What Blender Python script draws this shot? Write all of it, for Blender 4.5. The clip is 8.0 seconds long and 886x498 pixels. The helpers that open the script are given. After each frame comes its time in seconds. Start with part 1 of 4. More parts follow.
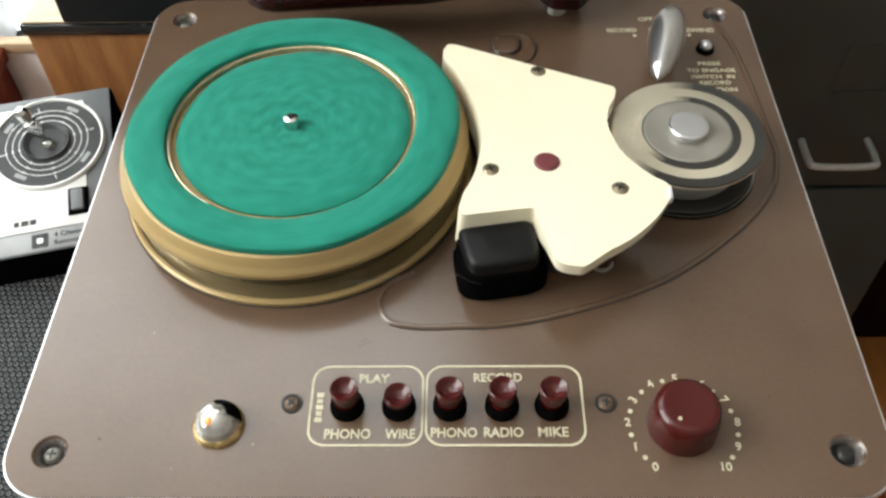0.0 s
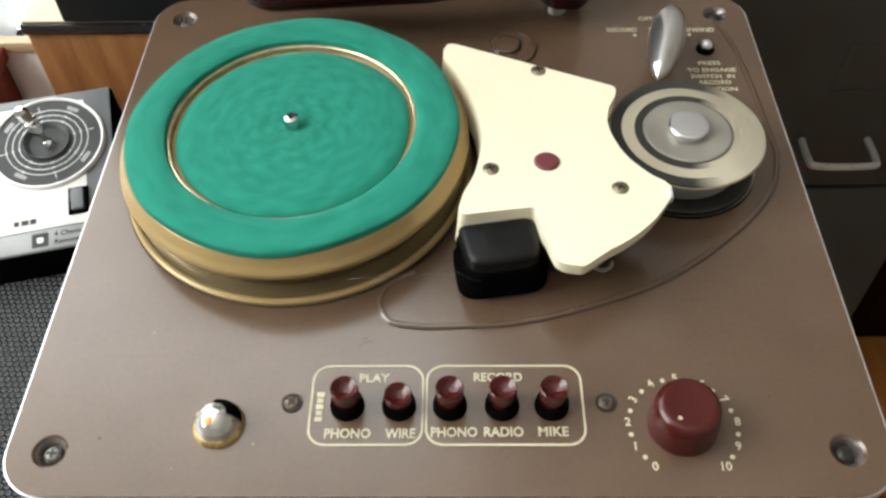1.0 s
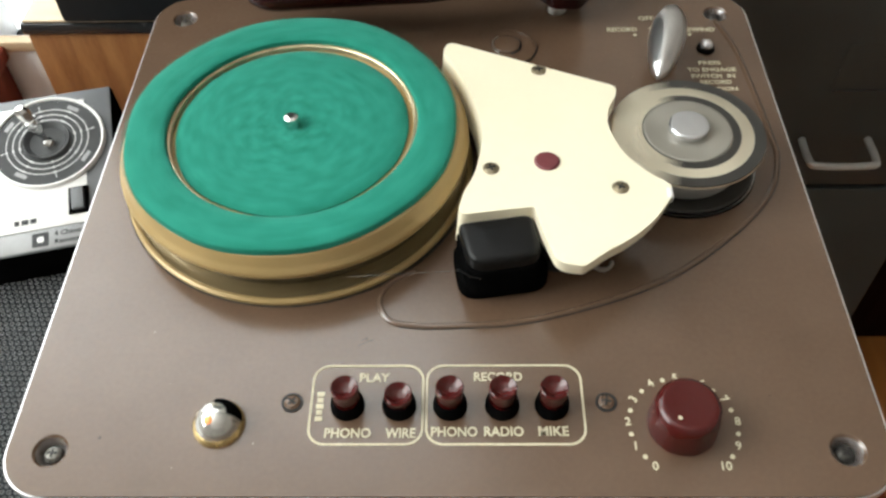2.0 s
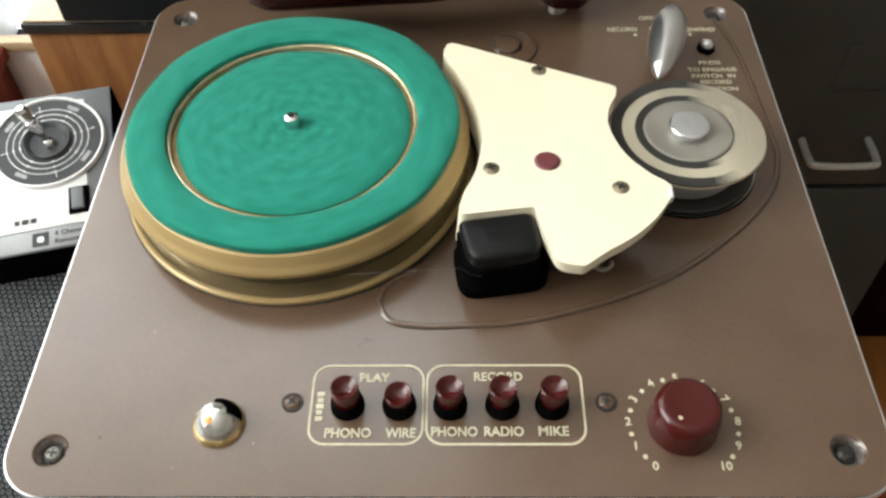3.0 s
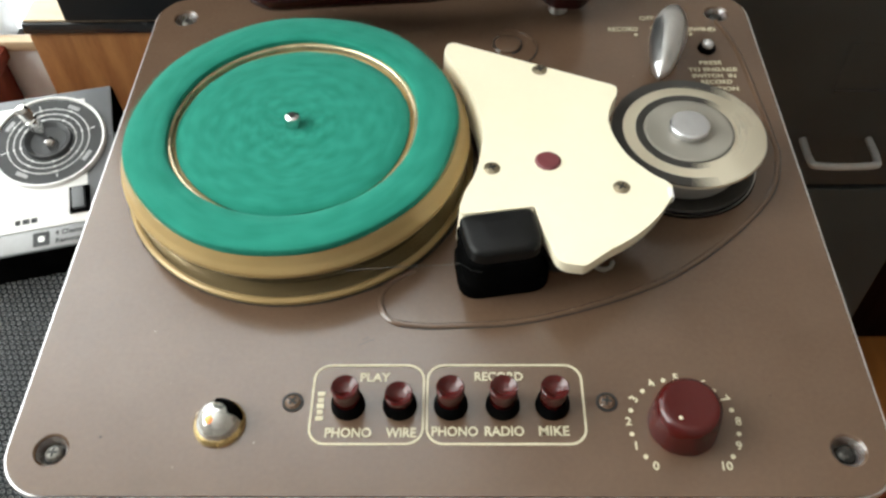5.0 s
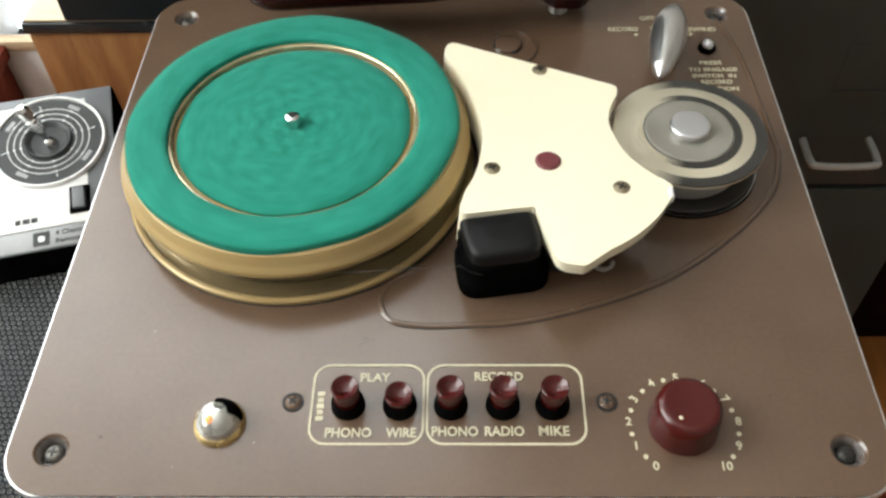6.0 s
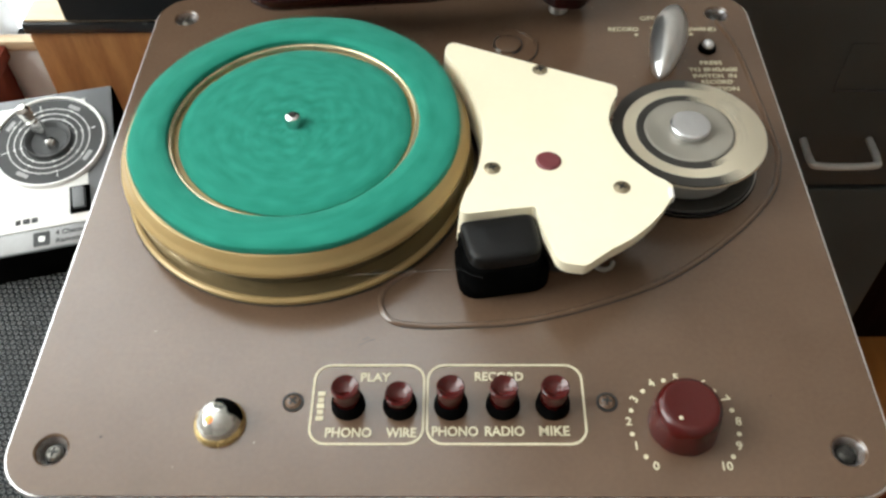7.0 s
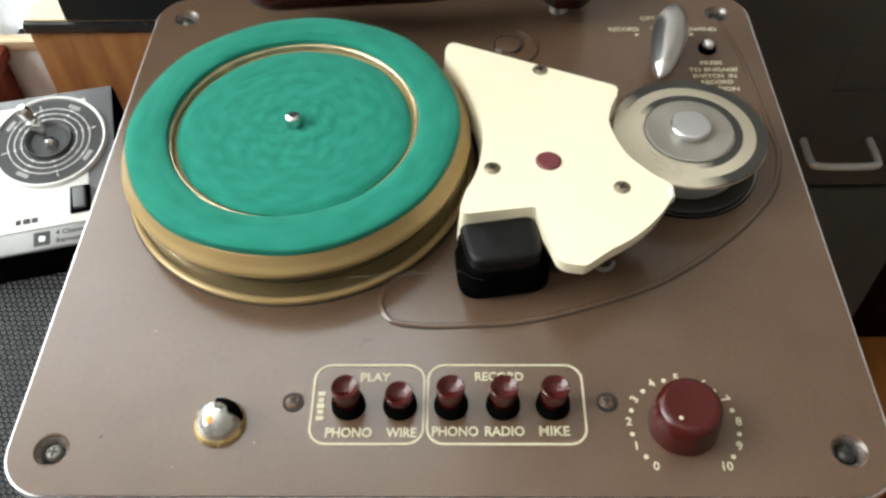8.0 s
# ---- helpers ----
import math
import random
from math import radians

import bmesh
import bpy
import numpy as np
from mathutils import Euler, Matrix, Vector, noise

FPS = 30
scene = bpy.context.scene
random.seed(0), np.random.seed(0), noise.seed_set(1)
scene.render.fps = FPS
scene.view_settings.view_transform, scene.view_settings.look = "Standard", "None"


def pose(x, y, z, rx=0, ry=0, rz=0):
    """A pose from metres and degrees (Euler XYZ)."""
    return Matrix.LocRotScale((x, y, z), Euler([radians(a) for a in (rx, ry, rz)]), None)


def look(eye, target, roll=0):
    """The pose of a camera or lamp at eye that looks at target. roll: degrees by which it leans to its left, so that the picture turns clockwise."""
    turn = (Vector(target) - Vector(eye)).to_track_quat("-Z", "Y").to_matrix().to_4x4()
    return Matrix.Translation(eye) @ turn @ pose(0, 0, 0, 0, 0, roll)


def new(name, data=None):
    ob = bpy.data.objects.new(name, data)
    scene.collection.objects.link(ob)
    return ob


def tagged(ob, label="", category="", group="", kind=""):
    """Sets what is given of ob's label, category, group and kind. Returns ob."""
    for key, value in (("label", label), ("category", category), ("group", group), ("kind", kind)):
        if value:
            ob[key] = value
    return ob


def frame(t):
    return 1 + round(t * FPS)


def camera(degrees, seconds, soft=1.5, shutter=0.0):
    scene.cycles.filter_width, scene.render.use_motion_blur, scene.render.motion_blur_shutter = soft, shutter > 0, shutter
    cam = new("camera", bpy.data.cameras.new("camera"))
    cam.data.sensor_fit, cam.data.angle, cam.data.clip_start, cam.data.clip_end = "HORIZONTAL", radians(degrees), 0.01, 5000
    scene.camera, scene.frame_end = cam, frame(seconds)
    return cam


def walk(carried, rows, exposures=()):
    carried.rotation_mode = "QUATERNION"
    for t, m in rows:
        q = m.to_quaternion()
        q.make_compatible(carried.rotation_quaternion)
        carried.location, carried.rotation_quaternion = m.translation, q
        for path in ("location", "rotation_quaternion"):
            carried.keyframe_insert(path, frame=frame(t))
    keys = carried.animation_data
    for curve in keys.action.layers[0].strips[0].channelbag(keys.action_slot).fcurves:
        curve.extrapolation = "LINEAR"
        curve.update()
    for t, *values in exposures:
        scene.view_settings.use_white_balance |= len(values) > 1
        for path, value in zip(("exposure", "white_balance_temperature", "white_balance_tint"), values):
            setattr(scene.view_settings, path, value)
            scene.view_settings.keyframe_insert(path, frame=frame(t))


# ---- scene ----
EYE = Vector((0.0055, -0.1470, 0.2967))


def aim(yaw, pitch, roll):
    """The camera's pose from its bearing, its tilt below the horizon and its roll, in degrees."""
    a, b = radians(yaw), radians(pitch)
    way = Vector((math.sin(a) * math.cos(b), math.cos(a) * math.cos(b), -math.sin(b)))
    return look(EYE, EYE + way, roll)


YAW, PITCH, ROLL = -1.701, 50.778, -1.633
cam = camera(53.13, 8.0, soft=2.6, shutter=0.6)
DRIFT = [(0.0, 0.0, 0.0), (1.0, 0.3, 0.8), (1.7, 0.7, 1.3), (2.8, 1.3, 1.6), (3.7, 2.0, 1.7),
         (4.7, 2.8, 1.9), (5.8, 3.1, 2.0), (7.0, 3.8, 2.0), (8.0, 4.3, 2.0)]
STEP = math.degrees(1 / 1568)
walk(cam, [(t, aim(YAW - dx * STEP, PITCH + dy * STEP, ROLL)) for t, dx, dy in DRIFT],
     exposures=[(0.0, 0.0, 6350, 4), (8.0, 0.0, 6350, 4)])

# ---------------------------------------------------------------- light
world = bpy.data.worlds.new("sky")
scene.world = world
world.use_nodes = True
wn = world.node_tree.nodes
sky = wn.new("ShaderNodeTexSky")
sky.sky_type, sky.sun_disc = "NISHITA", False
sky.sun_elevation, sky.sun_rotation = radians(40), radians(-60)
world.node_tree.links.new(sky.outputs[0], wn["Background"].inputs[0])
wn["Background"].inputs[1].default_value = 0.12

FLOOR_Z, CEIL_Z, TABLE_Z = -0.90, 1.95, -0.16
ROOM = (-1.45, 2.60, -3.2, 0.78)


def area_lamp(name, m, w, h, power, colour):
    d = bpy.data.lights.new(name, "AREA")
    d.shape, d.size, d.size_y, d.energy, d.color = "RECTANGLE", w, h, power, colour
    ob = new(name, d)
    ob.matrix_world = m
    return ob


area_lamp("window_daylight_1", look((-1.40, -0.05, 1.12), (0.0, -0.05, 1.12)), 1.3, 1.4, 56, (1.0, 0.99, 0.955))
area_lamp("window_daylight_2", look((-0.62, 0.775, 0.73), (-0.62, 0.0, 0.73)), 1.28, 2.24, 21, (1.0, 0.99, 0.955))


# ---------------------------------------------------------------- materials
def lin(r, g, b):
    return tuple((c / 255 / 12.92 if c <= 10 else ((c / 255 + 0.055) / 1.055) ** 2.4) for c in (r, g, b)) + (1,)


def material(name, a, b, rough=0.5, metal=0.0, scale=60, fine=900, bump=0.15, stretch=(1, 1, 1), rough_var=0.1,
             coat=0.0, specular=0.5, detail=5.0, contrast=0.5):
    """Two colours mixed by noise at two sizes, with uneven gloss and fine relief."""
    m = bpy.data.materials.new(name)
    m.use_nodes = True
    n, l = m.node_tree.nodes, m.node_tree.links
    s = n["Principled BSDF"]
    co = n.new("ShaderNodeTexCoord")
    mp = n.new("ShaderNodeMapping")
    mp.inputs["Scale"].default_value = stretch
    l.new(co.outputs["Object"], mp.inputs[0])
    big, small = n.new("ShaderNodeTexNoise"), n.new("ShaderNodeTexNoise")
    big.inputs["Scale"].default_value, big.inputs["Detail"].default_value = scale, detail
    small.inputs["Scale"].default_value, small.inputs["Detail"].default_value = fine, 3
    for t in (big, small):
        l.new(mp.outputs[0], t.inputs["Vector"])
    add = n.new("ShaderNodeMath")
    add.operation = "MULTIPLY_ADD"
    add.inputs[1].default_value = 0.35
    l.new(small.outputs[0], add.inputs[0])
    l.new(big.outputs[0], add.inputs[2])
    ramp = n.new("ShaderNodeMapRange")
    ramp.inputs[1].default_value, ramp.inputs[2].default_value = 0.68 - contrast * 0.5, 0.68 + contrast * 0.5
    l.new(add.outputs[0], ramp.inputs[0])
    mix = n.new("ShaderNodeMix")
    mix.data_type = "RGBA"
    mix.inputs[6].default_value, mix.inputs[7].default_value = a, b
    l.new(ramp.outputs[0], mix.inputs[0])
    l.new(mix.outputs[2], s.inputs["Base Color"])
    rr = n.new("ShaderNodeMapRange")
    rr.inputs[3].default_value, rr.inputs[4].default_value = max(0.02, rough - rough_var), min(1, rough + rough_var)
    l.new(big.outputs[0], rr.inputs[0])
    l.new(rr.outputs[0], s.inputs["Roughness"])
    s.inputs["Metallic"].default_value = metal
    s.inputs["Specular IOR Level"].default_value = specular
    s.inputs["Coat Weight"].default_value = coat
    if bump:
        bp = n.new("ShaderNodeBump")
        bp.inputs["Strength"].default_value, bp.inputs["Distance"].default_value = bump, 0.0004
        l.new(small.outputs[0], bp.inputs["Height"])
        l.new(bp.outputs[0], s.inputs["Normal"])
    return m


M = {}
M["deck"] = material("brown_enamel", (0.092, 0.055, 0.034, 1), (0.120, 0.076, 0.050, 1), 0.215, scale=14, fine=500, bump=0.06, rough_var=0.05, specular=0.75)


def add_specks(m, scale, size, colour):
    """Small pale chips scattered over a painted surface."""
    n, l = m.node_tree.nodes, m.node_tree.links
    s = n["Principled BSDF"]
    old = s.inputs["Base Color"].links[0].from_socket
    co, vo, cut, mix = n.new("ShaderNodeTexCoord"), n.new("ShaderNodeTexVoronoi"), n.new("ShaderNodeMapRange"), n.new("ShaderNodeMix")
    vo.inputs["Scale"].default_value = scale
    l.new(co.outputs["Object"], vo.inputs["Vector"])
    cut.inputs[1].default_value, cut.inputs[2].default_value, cut.inputs[3].default_value, cut.inputs[4].default_value = size * 0.6, size, 0.8, 0.0
    l.new(vo.outputs["Distance"], cut.inputs[0])
    mix.data_type = "RGBA"
    mix.inputs[7].default_value = colour
    l.new(cut.outputs[0], mix.inputs[0])
    l.new(old, mix.inputs[6])
    l.new(mix.outputs[2], s.inputs["Base Color"])


add_specks(M["deck"], 85, 0.036, (0.30, 0.25, 0.19, 1))
add_specks(M["deck"], 47, 0.034, (0.02, 0.014, 0.010, 1))
M["chrome"] = material("chrome", (0.75, 0.75, 0.74, 1), (0.62, 0.62, 0.61, 1), 0.16, 1.0, scale=90, bump=0.03, rough_var=0.06)
M["aluminium"] = material("polished_aluminium", (0.74, 0.75, 0.77, 1), (0.66, 0.67, 0.69, 1), 0.24, 0.9, scale=120, fine=900, bump=0.04, rough_var=0.05, stretch=(1, 0.2, 1))
M["steel"] = material("worn_steel", (0.50, 0.49, 0.46, 1), (0.38, 0.37, 0.34, 1), 0.34, 1.0, scale=120, bump=0.08)
M["dull_steel"] = material("dull_screw_steel", (0.20, 0.19, 0.17, 1), (0.10, 0.095, 0.085, 1), 0.42, 0.8, scale=400, bump=0.2)
M["dark_screw"] = material("blackened_screw", (0.030, 0.029, 0.027, 1), (0.060, 0.056, 0.050, 1), 0.40, 0.6, scale=500, bump=0.2)
M["old_brass"] = material("tarnished_brass", (0.34, 0.29, 0.20, 1), (0.20, 0.16, 0.10, 1), 0.38, 0.8, scale=500, bump=0.2)
M["trim"] = material("polished_edge", (0.80, 0.79, 0.79, 1), (0.62, 0.61, 0.61, 1), 0.34, 0.7, scale=80, bump=0.05)
M["tan"] = material("tan_lacquer", (0.41, 0.29, 0.125, 1), (0.33, 0.23, 0.095, 1), 0.32, 0.15, scale=40, fine=500, bump=0.05)
M["felt"] = material("green_felt", (0.009, 0.143, 0.094, 1), (0.036, 0.278, 0.204, 1), 0.95, scale=190, fine=1200, bump=1.0, specular=0.15, detail=8, contrast=0.58)
M["felt"].node_tree.nodes["Principled BSDF"].inputs["Sheen Weight"].default_value = 0.12
M["felt"].node_tree.nodes["Principled BSDF"].inputs["Sheen Roughness"].default_value = 0.4
M["cream"] = material("cream_plastic", (0.80, 0.73, 0.545, 1), (0.83, 0.765, 0.585, 1), 0.33, scale=25, fine=300, bump=0.03, rough_var=0.05)
M["maroon"] = material("maroon_bakelite", (0.066, 0.0056, 0.0048, 1), (0.042, 0.0036, 0.0032, 1), 0.20, scale=60, bump=0.04, rough_var=0.04, specular=0.5, contrast=1.4)
# Shaded copy of maroon: the arm's back-lit darkness is put into its colour.
M["maroon_arm"] = material("backlit_maroon_bakelite", (0.018, 0.002, 0.002, 1), (0.011, 0.0015, 0.0015, 1), 0.25, scale=150, bump=0.04, rough_var=0.06, specular=0.3)
M["maroon_cap"] = material("maroon_plug", (0.16, 0.035, 0.04, 1), (0.12, 0.025, 0.03, 1), 0.45, scale=200, bump=0.06)
M["black"] = material("black_plastic", (0.002, 0.002, 0.002, 1), (0.004, 0.004, 0.004, 1), 0.60, scale=90, bump=0.06, specular=0.0)
M["black_cap"] = material("black_bakelite", (0.006, 0.006, 0.006, 1), (0.009, 0.009, 0.009, 1), 0.32, scale=110, bump=0.05, specular=0.16)
M["black_paint"] = material("matt_black_paint", (0.013, 0.016, 0.018, 1), (0.020, 0.023, 0.025, 1), 0.6, scale=40, fine=600, bump=0.15, specular=0.1)
# Near-black standing in for shade in holes and gaps; also colours the scratches.
M["void"] = material("gap_shade_and_scratch", (0.008, 0.007, 0.006, 1), (0.012, 0.010, 0.008, 1), 0.7)
M["flange"] = material("pale_flange", (0.80, 0.74, 0.59, 1), (0.70, 0.64, 0.50, 1), 0.30, 0.75, scale=60, bump=0.03)
M["flange_dark"] = material("dark_flange_band", (0.030, 0.028, 0.025, 1), (0.042, 0.040, 0.036, 1), 0.40, 0.0, scale=90, bump=0.05, specular=0.3)
M["hub_disc"] = material("grey_hub_disc", (0.33, 0.31, 0.27, 1), (0.28, 0.265, 0.23, 1), 0.42, 0.45, scale=120, bump=0.05)
M["winding"] = material("bright_wire_winding", (0.42, 0.41, 0.38, 1), (0.12, 0.115, 0.105, 1), 0.18, 1.0, scale=160, fine=4000, bump=0.25, stretch=(1, 1, 6))
M["dish"] = material("tan_reflecting_dish", (0.24, 0.180, 0.092, 1), (0.17, 0.128, 0.065, 1), 0.24, 0.45, scale=40, fine=500, bump=0.04)
M["lip"] = material("bare_metal_lip", (0.56, 0.47, 0.31, 1), (0.44, 0.36, 0.22, 1), 0.27, 0.6, scale=60, bump=0.04)
M["lever"] = material("bright_chrome", (0.80, 0.80, 0.80, 1), (0.70, 0.70, 0.70, 1), 0.31, 1.0, scale=90, bump=0.02, rough_var=0.04)
M["print_white"] = material("white_print", (0.72, 0.72, 0.71, 1), (0.60, 0.60, 0.59, 1), 0.6, scale=200, bump=0.02)
# Pale metal: highlights on the punched rims are put into the colour.
M["bump_metal"] = material("rack_rim_highlight", (0.44, 0.45, 0.46, 1), (0.24, 0.245, 0.25, 1), 0.30, 0.5, scale=200, bump=0.05)
M["bow_steel"] = material("bright_bow_handle", (0.46, 0.46, 0.44, 1), (0.36, 0.36, 0.34, 1), 0.35, 0.3, scale=120, bump=0.05)
M["wire"] = material("steel_wire", (0.34, 0.33, 0.31, 1), (0.20, 0.195, 0.185, 1), 0.18, 0.8, scale=300, fine=4000, bump=0.3, stretch=(1, 1, 8))
M["ink"] = material("cream_print", (0.62, 0.56, 0.40, 1), (0.50, 0.45, 0.31, 1), 0.6, scale=300, bump=0.05)
M["jewel"] = material("frosted_jewel", (0.62, 0.61, 0.58, 1), (0.55, 0.54, 0.50, 1), 0.16, 0.75, scale=90, bump=0.03)
M["brass"] = material("brass_ring", (0.62, 0.47, 0.22, 1), (0.50, 0.36, 0.16, 1), 0.25, 0.8, scale=90, bump=0.05)
M["wood"] = material("walnut_veneer", (0.20, 0.078, 0.024, 1), (0.35, 0.158, 0.054, 1), 0.42, scale=26, fine=300, bump=0.25, stretch=(5, 5, 0.5), contrast=0.4)
M["wood_top"] = material("pale_wood_edge", (0.54, 0.41, 0.27, 1), (0.45, 0.33, 0.205, 1), 0.35, scale=20, fine=200, stretch=(0.5, 5, 5))
M["floor"] = material("orange_floorboard", (0.36, 0.14, 0.035, 1), (0.27, 0.095, 0.022, 1), 0.35, scale=9, fine=120, stretch=(6, 0.6, 6))
M["cabinet"] = material("charcoal_paint", (0.036, 0.043, 0.043, 1), (0.053, 0.061, 0.060, 1), 0.50, scale=8, fine=600, bump=0.12, specular=0.3)
M["grey_plastic"] = material("grey_plastic", (0.12, 0.125, 0.13, 1), (0.145, 0.15, 0.155, 1), 0.45, scale=60, bump=0.10)
M["white_plate"] = material("white_plate", (0.80, 0.79, 0.77, 1), (0.75, 0.74, 0.72, 1), 0.35, scale=50, bump=0.03)
M["silver_plate"] = material("silver_plate", (0.30, 0.30, 0.30, 1), (0.25, 0.25, 0.25, 1), 0.5, 0.3, scale=80, bump=0.05)
M["dial_face"] = material("dial_face", (0.028, 0.029, 0.030, 1), (0.045, 0.046, 0.047, 1), 0.4, 0.0, scale=60, bump=0.03, specular=0.25)
M["rack"] = material("black_rack_metal", (0.020, 0.021, 0.022, 1), (0.030, 0.031, 0.032, 1), 0.25, 0.2, scale=40, bump=0.05)
M["wall"] = material("white_wall_paint", (0.50, 0.485, 0.46, 1), (0.55, 0.535, 0.51, 1), 0.85, scale=4, fine=150, bump=0.1)
M["ceiling"] = material("white_ceiling_paint", (0.80, 0.79, 0.77, 1), (0.84, 0.83, 0.81, 1), 0.9, scale=4, fine=150, bump=0.1)
# Near-black copy of dark_red_wood; shade beside the cabinet is in its colour.
M["dark_wood"] = material("shaded_red_wood", (0.012, 0.003, 0.002, 1), (0.007, 0.002, 0.001, 1), 0.6, specular=0.05, scale=20, fine=200, stretch=(4, 4, 0.5))
M["dark_red_wood"] = material("dark_red_wood", (0.085, 0.014, 0.006, 1), (0.050, 0.009, 0.004, 1), 0.6, specular=0.05, scale=20, fine=200, stretch=(4, 4, 0.5))
M["case"] = material("brown_leatherette", (0.055, 0.036, 0.025, 1), (0.075, 0.05, 0.035, 1), 0.7, scale=60, fine=900, bump=0.5)


def glow_material(name, colour, strength):
    m = bpy.data.materials.new(name)
    m.use_nodes = True
    s = m.node_tree.nodes["Principled BSDF"]
    s.inputs["Base Color"].default_value = (*colour, 1)
    s.inputs["Emission Color"].default_value = (*colour, 1)
    s.inputs["Emission Strength"].default_value = strength
    return m


def glass_material(name):
    """Thin clear window glass: most light goes straight through, a little is mirrored."""
    m = bpy.data.materials.new(name)
    m.use_nodes = True
    n, l = m.node_tree.nodes, m.node_tree.links
    clear, shine, mix = n.new("ShaderNodeBsdfTransparent"), n.new("ShaderNodeBsdfGlossy"), n.new("ShaderNodeMixShader")
    shine.inputs["Roughness"].default_value, mix.inputs[0].default_value = 0.02, 0.06
    l.new(clear.outputs[0], mix.inputs[1])
    l.new(shine.outputs[0], mix.inputs[2])
    l.new(mix.outputs[0], n["Material Output"].inputs["Surface"])
    return m


M["filament"] = glow_material("lamp_filament", (1.0, 0.30, 0.10), 0.9)


def brushed(m, amount):
    """Turning marks round the axis: gloss drawn out across the grooves."""
    n, l = m.node_tree.nodes, m.node_tree.links
    t = n.new("ShaderNodeTangent")
    t.direction_type, t.axis = "RADIAL", "Z"
    n["Principled BSDF"].inputs["Anisotropic"].default_value = amount
    l.new(t.outputs[0], n["Principled BSDF"].inputs["Tangent"])


brushed(M["flange"], 0.8)
brushed(M["hub_disc"], 0.6)
M["daylight"] = glow_material("bright_sky", (0.98, 0.98, 1.0), 3.0)
M["glass"] = glass_material("window_glass")


# ---------------------------------------------------------------- mesh helpers
def finish(bm, smooth=True, angle=35):
    bmesh.ops.remove_doubles(bm, verts=bm.verts, dist=1e-6)
    bmesh.ops.recalc_face_normals(bm, faces=bm.faces)
    lim = radians(angle)
    for f in bm.faces:
        f.smooth = smooth and not (len(f.verts) > 4 and abs(f.normal.z) > 0.999)
    for e in bm.edges:
        if len(e.link_faces) == 2 and e.calc_face_angle(0) > lim:
            e.smooth = False
    return bm


def part(name, bm, mat, parent=None, label="", smooth=True):
    me = bpy.data.meshes.new(name)
    finish(bm, smooth)
    bm.to_mesh(me)
    bm.free()
    me.materials.append(mat)
    ob = new(name, me)
    if parent is not None:
        ob.parent = parent
    if label:
        tagged(ob, label)
    return ob


def empty(name, x=0, y=0, z=0, rz=0):
    ob = new(name)
    ob.matrix_basis = pose(x, y, z, 0, 0, rz)
    return ob


def prism(outline, z0, z1, bevel=0.0, segs=3, bm=None, taper=0.0):
    """A closed outline (x, y) drawn up from z0 to z1, its upper rim rounded."""
    bm = bm or bmesh.new()
    cx = sum(p[0] for p in outline) / len(outline)
    cy = sum(p[1] for p in outline) / len(outline)
    lo = [bm.verts.new((p[0] + (p[0] - cx) * taper, p[1] + (p[1] - cy) * taper, z0)) for p in outline]
    hi = [bm.verts.new((p[0], p[1], z1)) for p in outline]
    n = len(outline)
    bm.faces.new(lo[::-1])
    top = bm.faces.new(hi)
    for i in range(n):
        bm.faces.new((lo[i], lo[(i + 1) % n], hi[(i + 1) % n], hi[i]))
    if bevel:
        bmesh.ops.bevel(bm, geom=list(top.edges), offset=bevel, segments=segs, profile=0.5, affect="EDGES", clamp_overlap=True)
    return bm


def dome_block(outline, z0, z1, r, bm=None, steps=6, crown=0.0004):
    """A closed outline drawn up with a fully rounded upper rim and a slightly crowned top."""
    bm = bm or bmesh.new()
    cx = sum(p[0] for p in outline) / len(outline)
    cy = sum(p[1] for p in outline) / len(outline)
    half = min(max(abs(p[0] - cx) for p in outline), max(abs(p[1] - cy) for p in outline))
    rows = [[bm.verts.new((p[0], p[1], z0)) for p in outline]]
    for k in range(steps + 1):
        a = math.pi / 2 * k / steps
        f = 1 - r * (1 - math.cos(a)) / half
        rows.append([bm.verts.new((cx + (p[0] - cx) * f, cy + (p[1] - cy) * f, z1 - r + r * math.sin(a))) for p in outline])
    f = 0.5 * (1 - r / half)
    rows.append([bm.verts.new((cx + (p[0] - cx) * f, cy + (p[1] - cy) * f, z1 + crown)) for p in outline])
    n = len(outline)
    for a, b in zip(rows, rows[1:]):
        for i in range(n):
            bm.faces.new((a[i], a[(i + 1) % n], b[(i + 1) % n], b[i]))
    bm.faces.new(rows[-1])
    bm.faces.new(rows[0][::-1])
    return bm


def lathe(profile, segs=64, bm=None, m=None):
    """Turns a profile of (radius, z) about the z axis."""
    bm = bm or bmesh.new()
    rings = []
    for r, z in profile:
        if r < 1e-7:
            rings.append([bm.verts.new((0, 0, z))])
        else:
            rings.append([bm.verts.new((r * math.cos(2 * math.pi * i / segs), r * math.sin(2 * math.pi * i / segs), z)) for i in range(segs)])
    for a, b in zip(rings, rings[1:]):
        for i in range(segs):
            j = (i + 1) % segs
            quad = [a[i % len(a)], a[j % len(a)], b[j % len(b)], b[i % len(b)]]
            quad = list(dict.fromkeys(quad))
            if len(quad) > 2:
                bm.faces.new(quad)
    if m is not None:
        bmesh.ops.transform(bm, matrix=m, verts=bm.verts)
    return bm


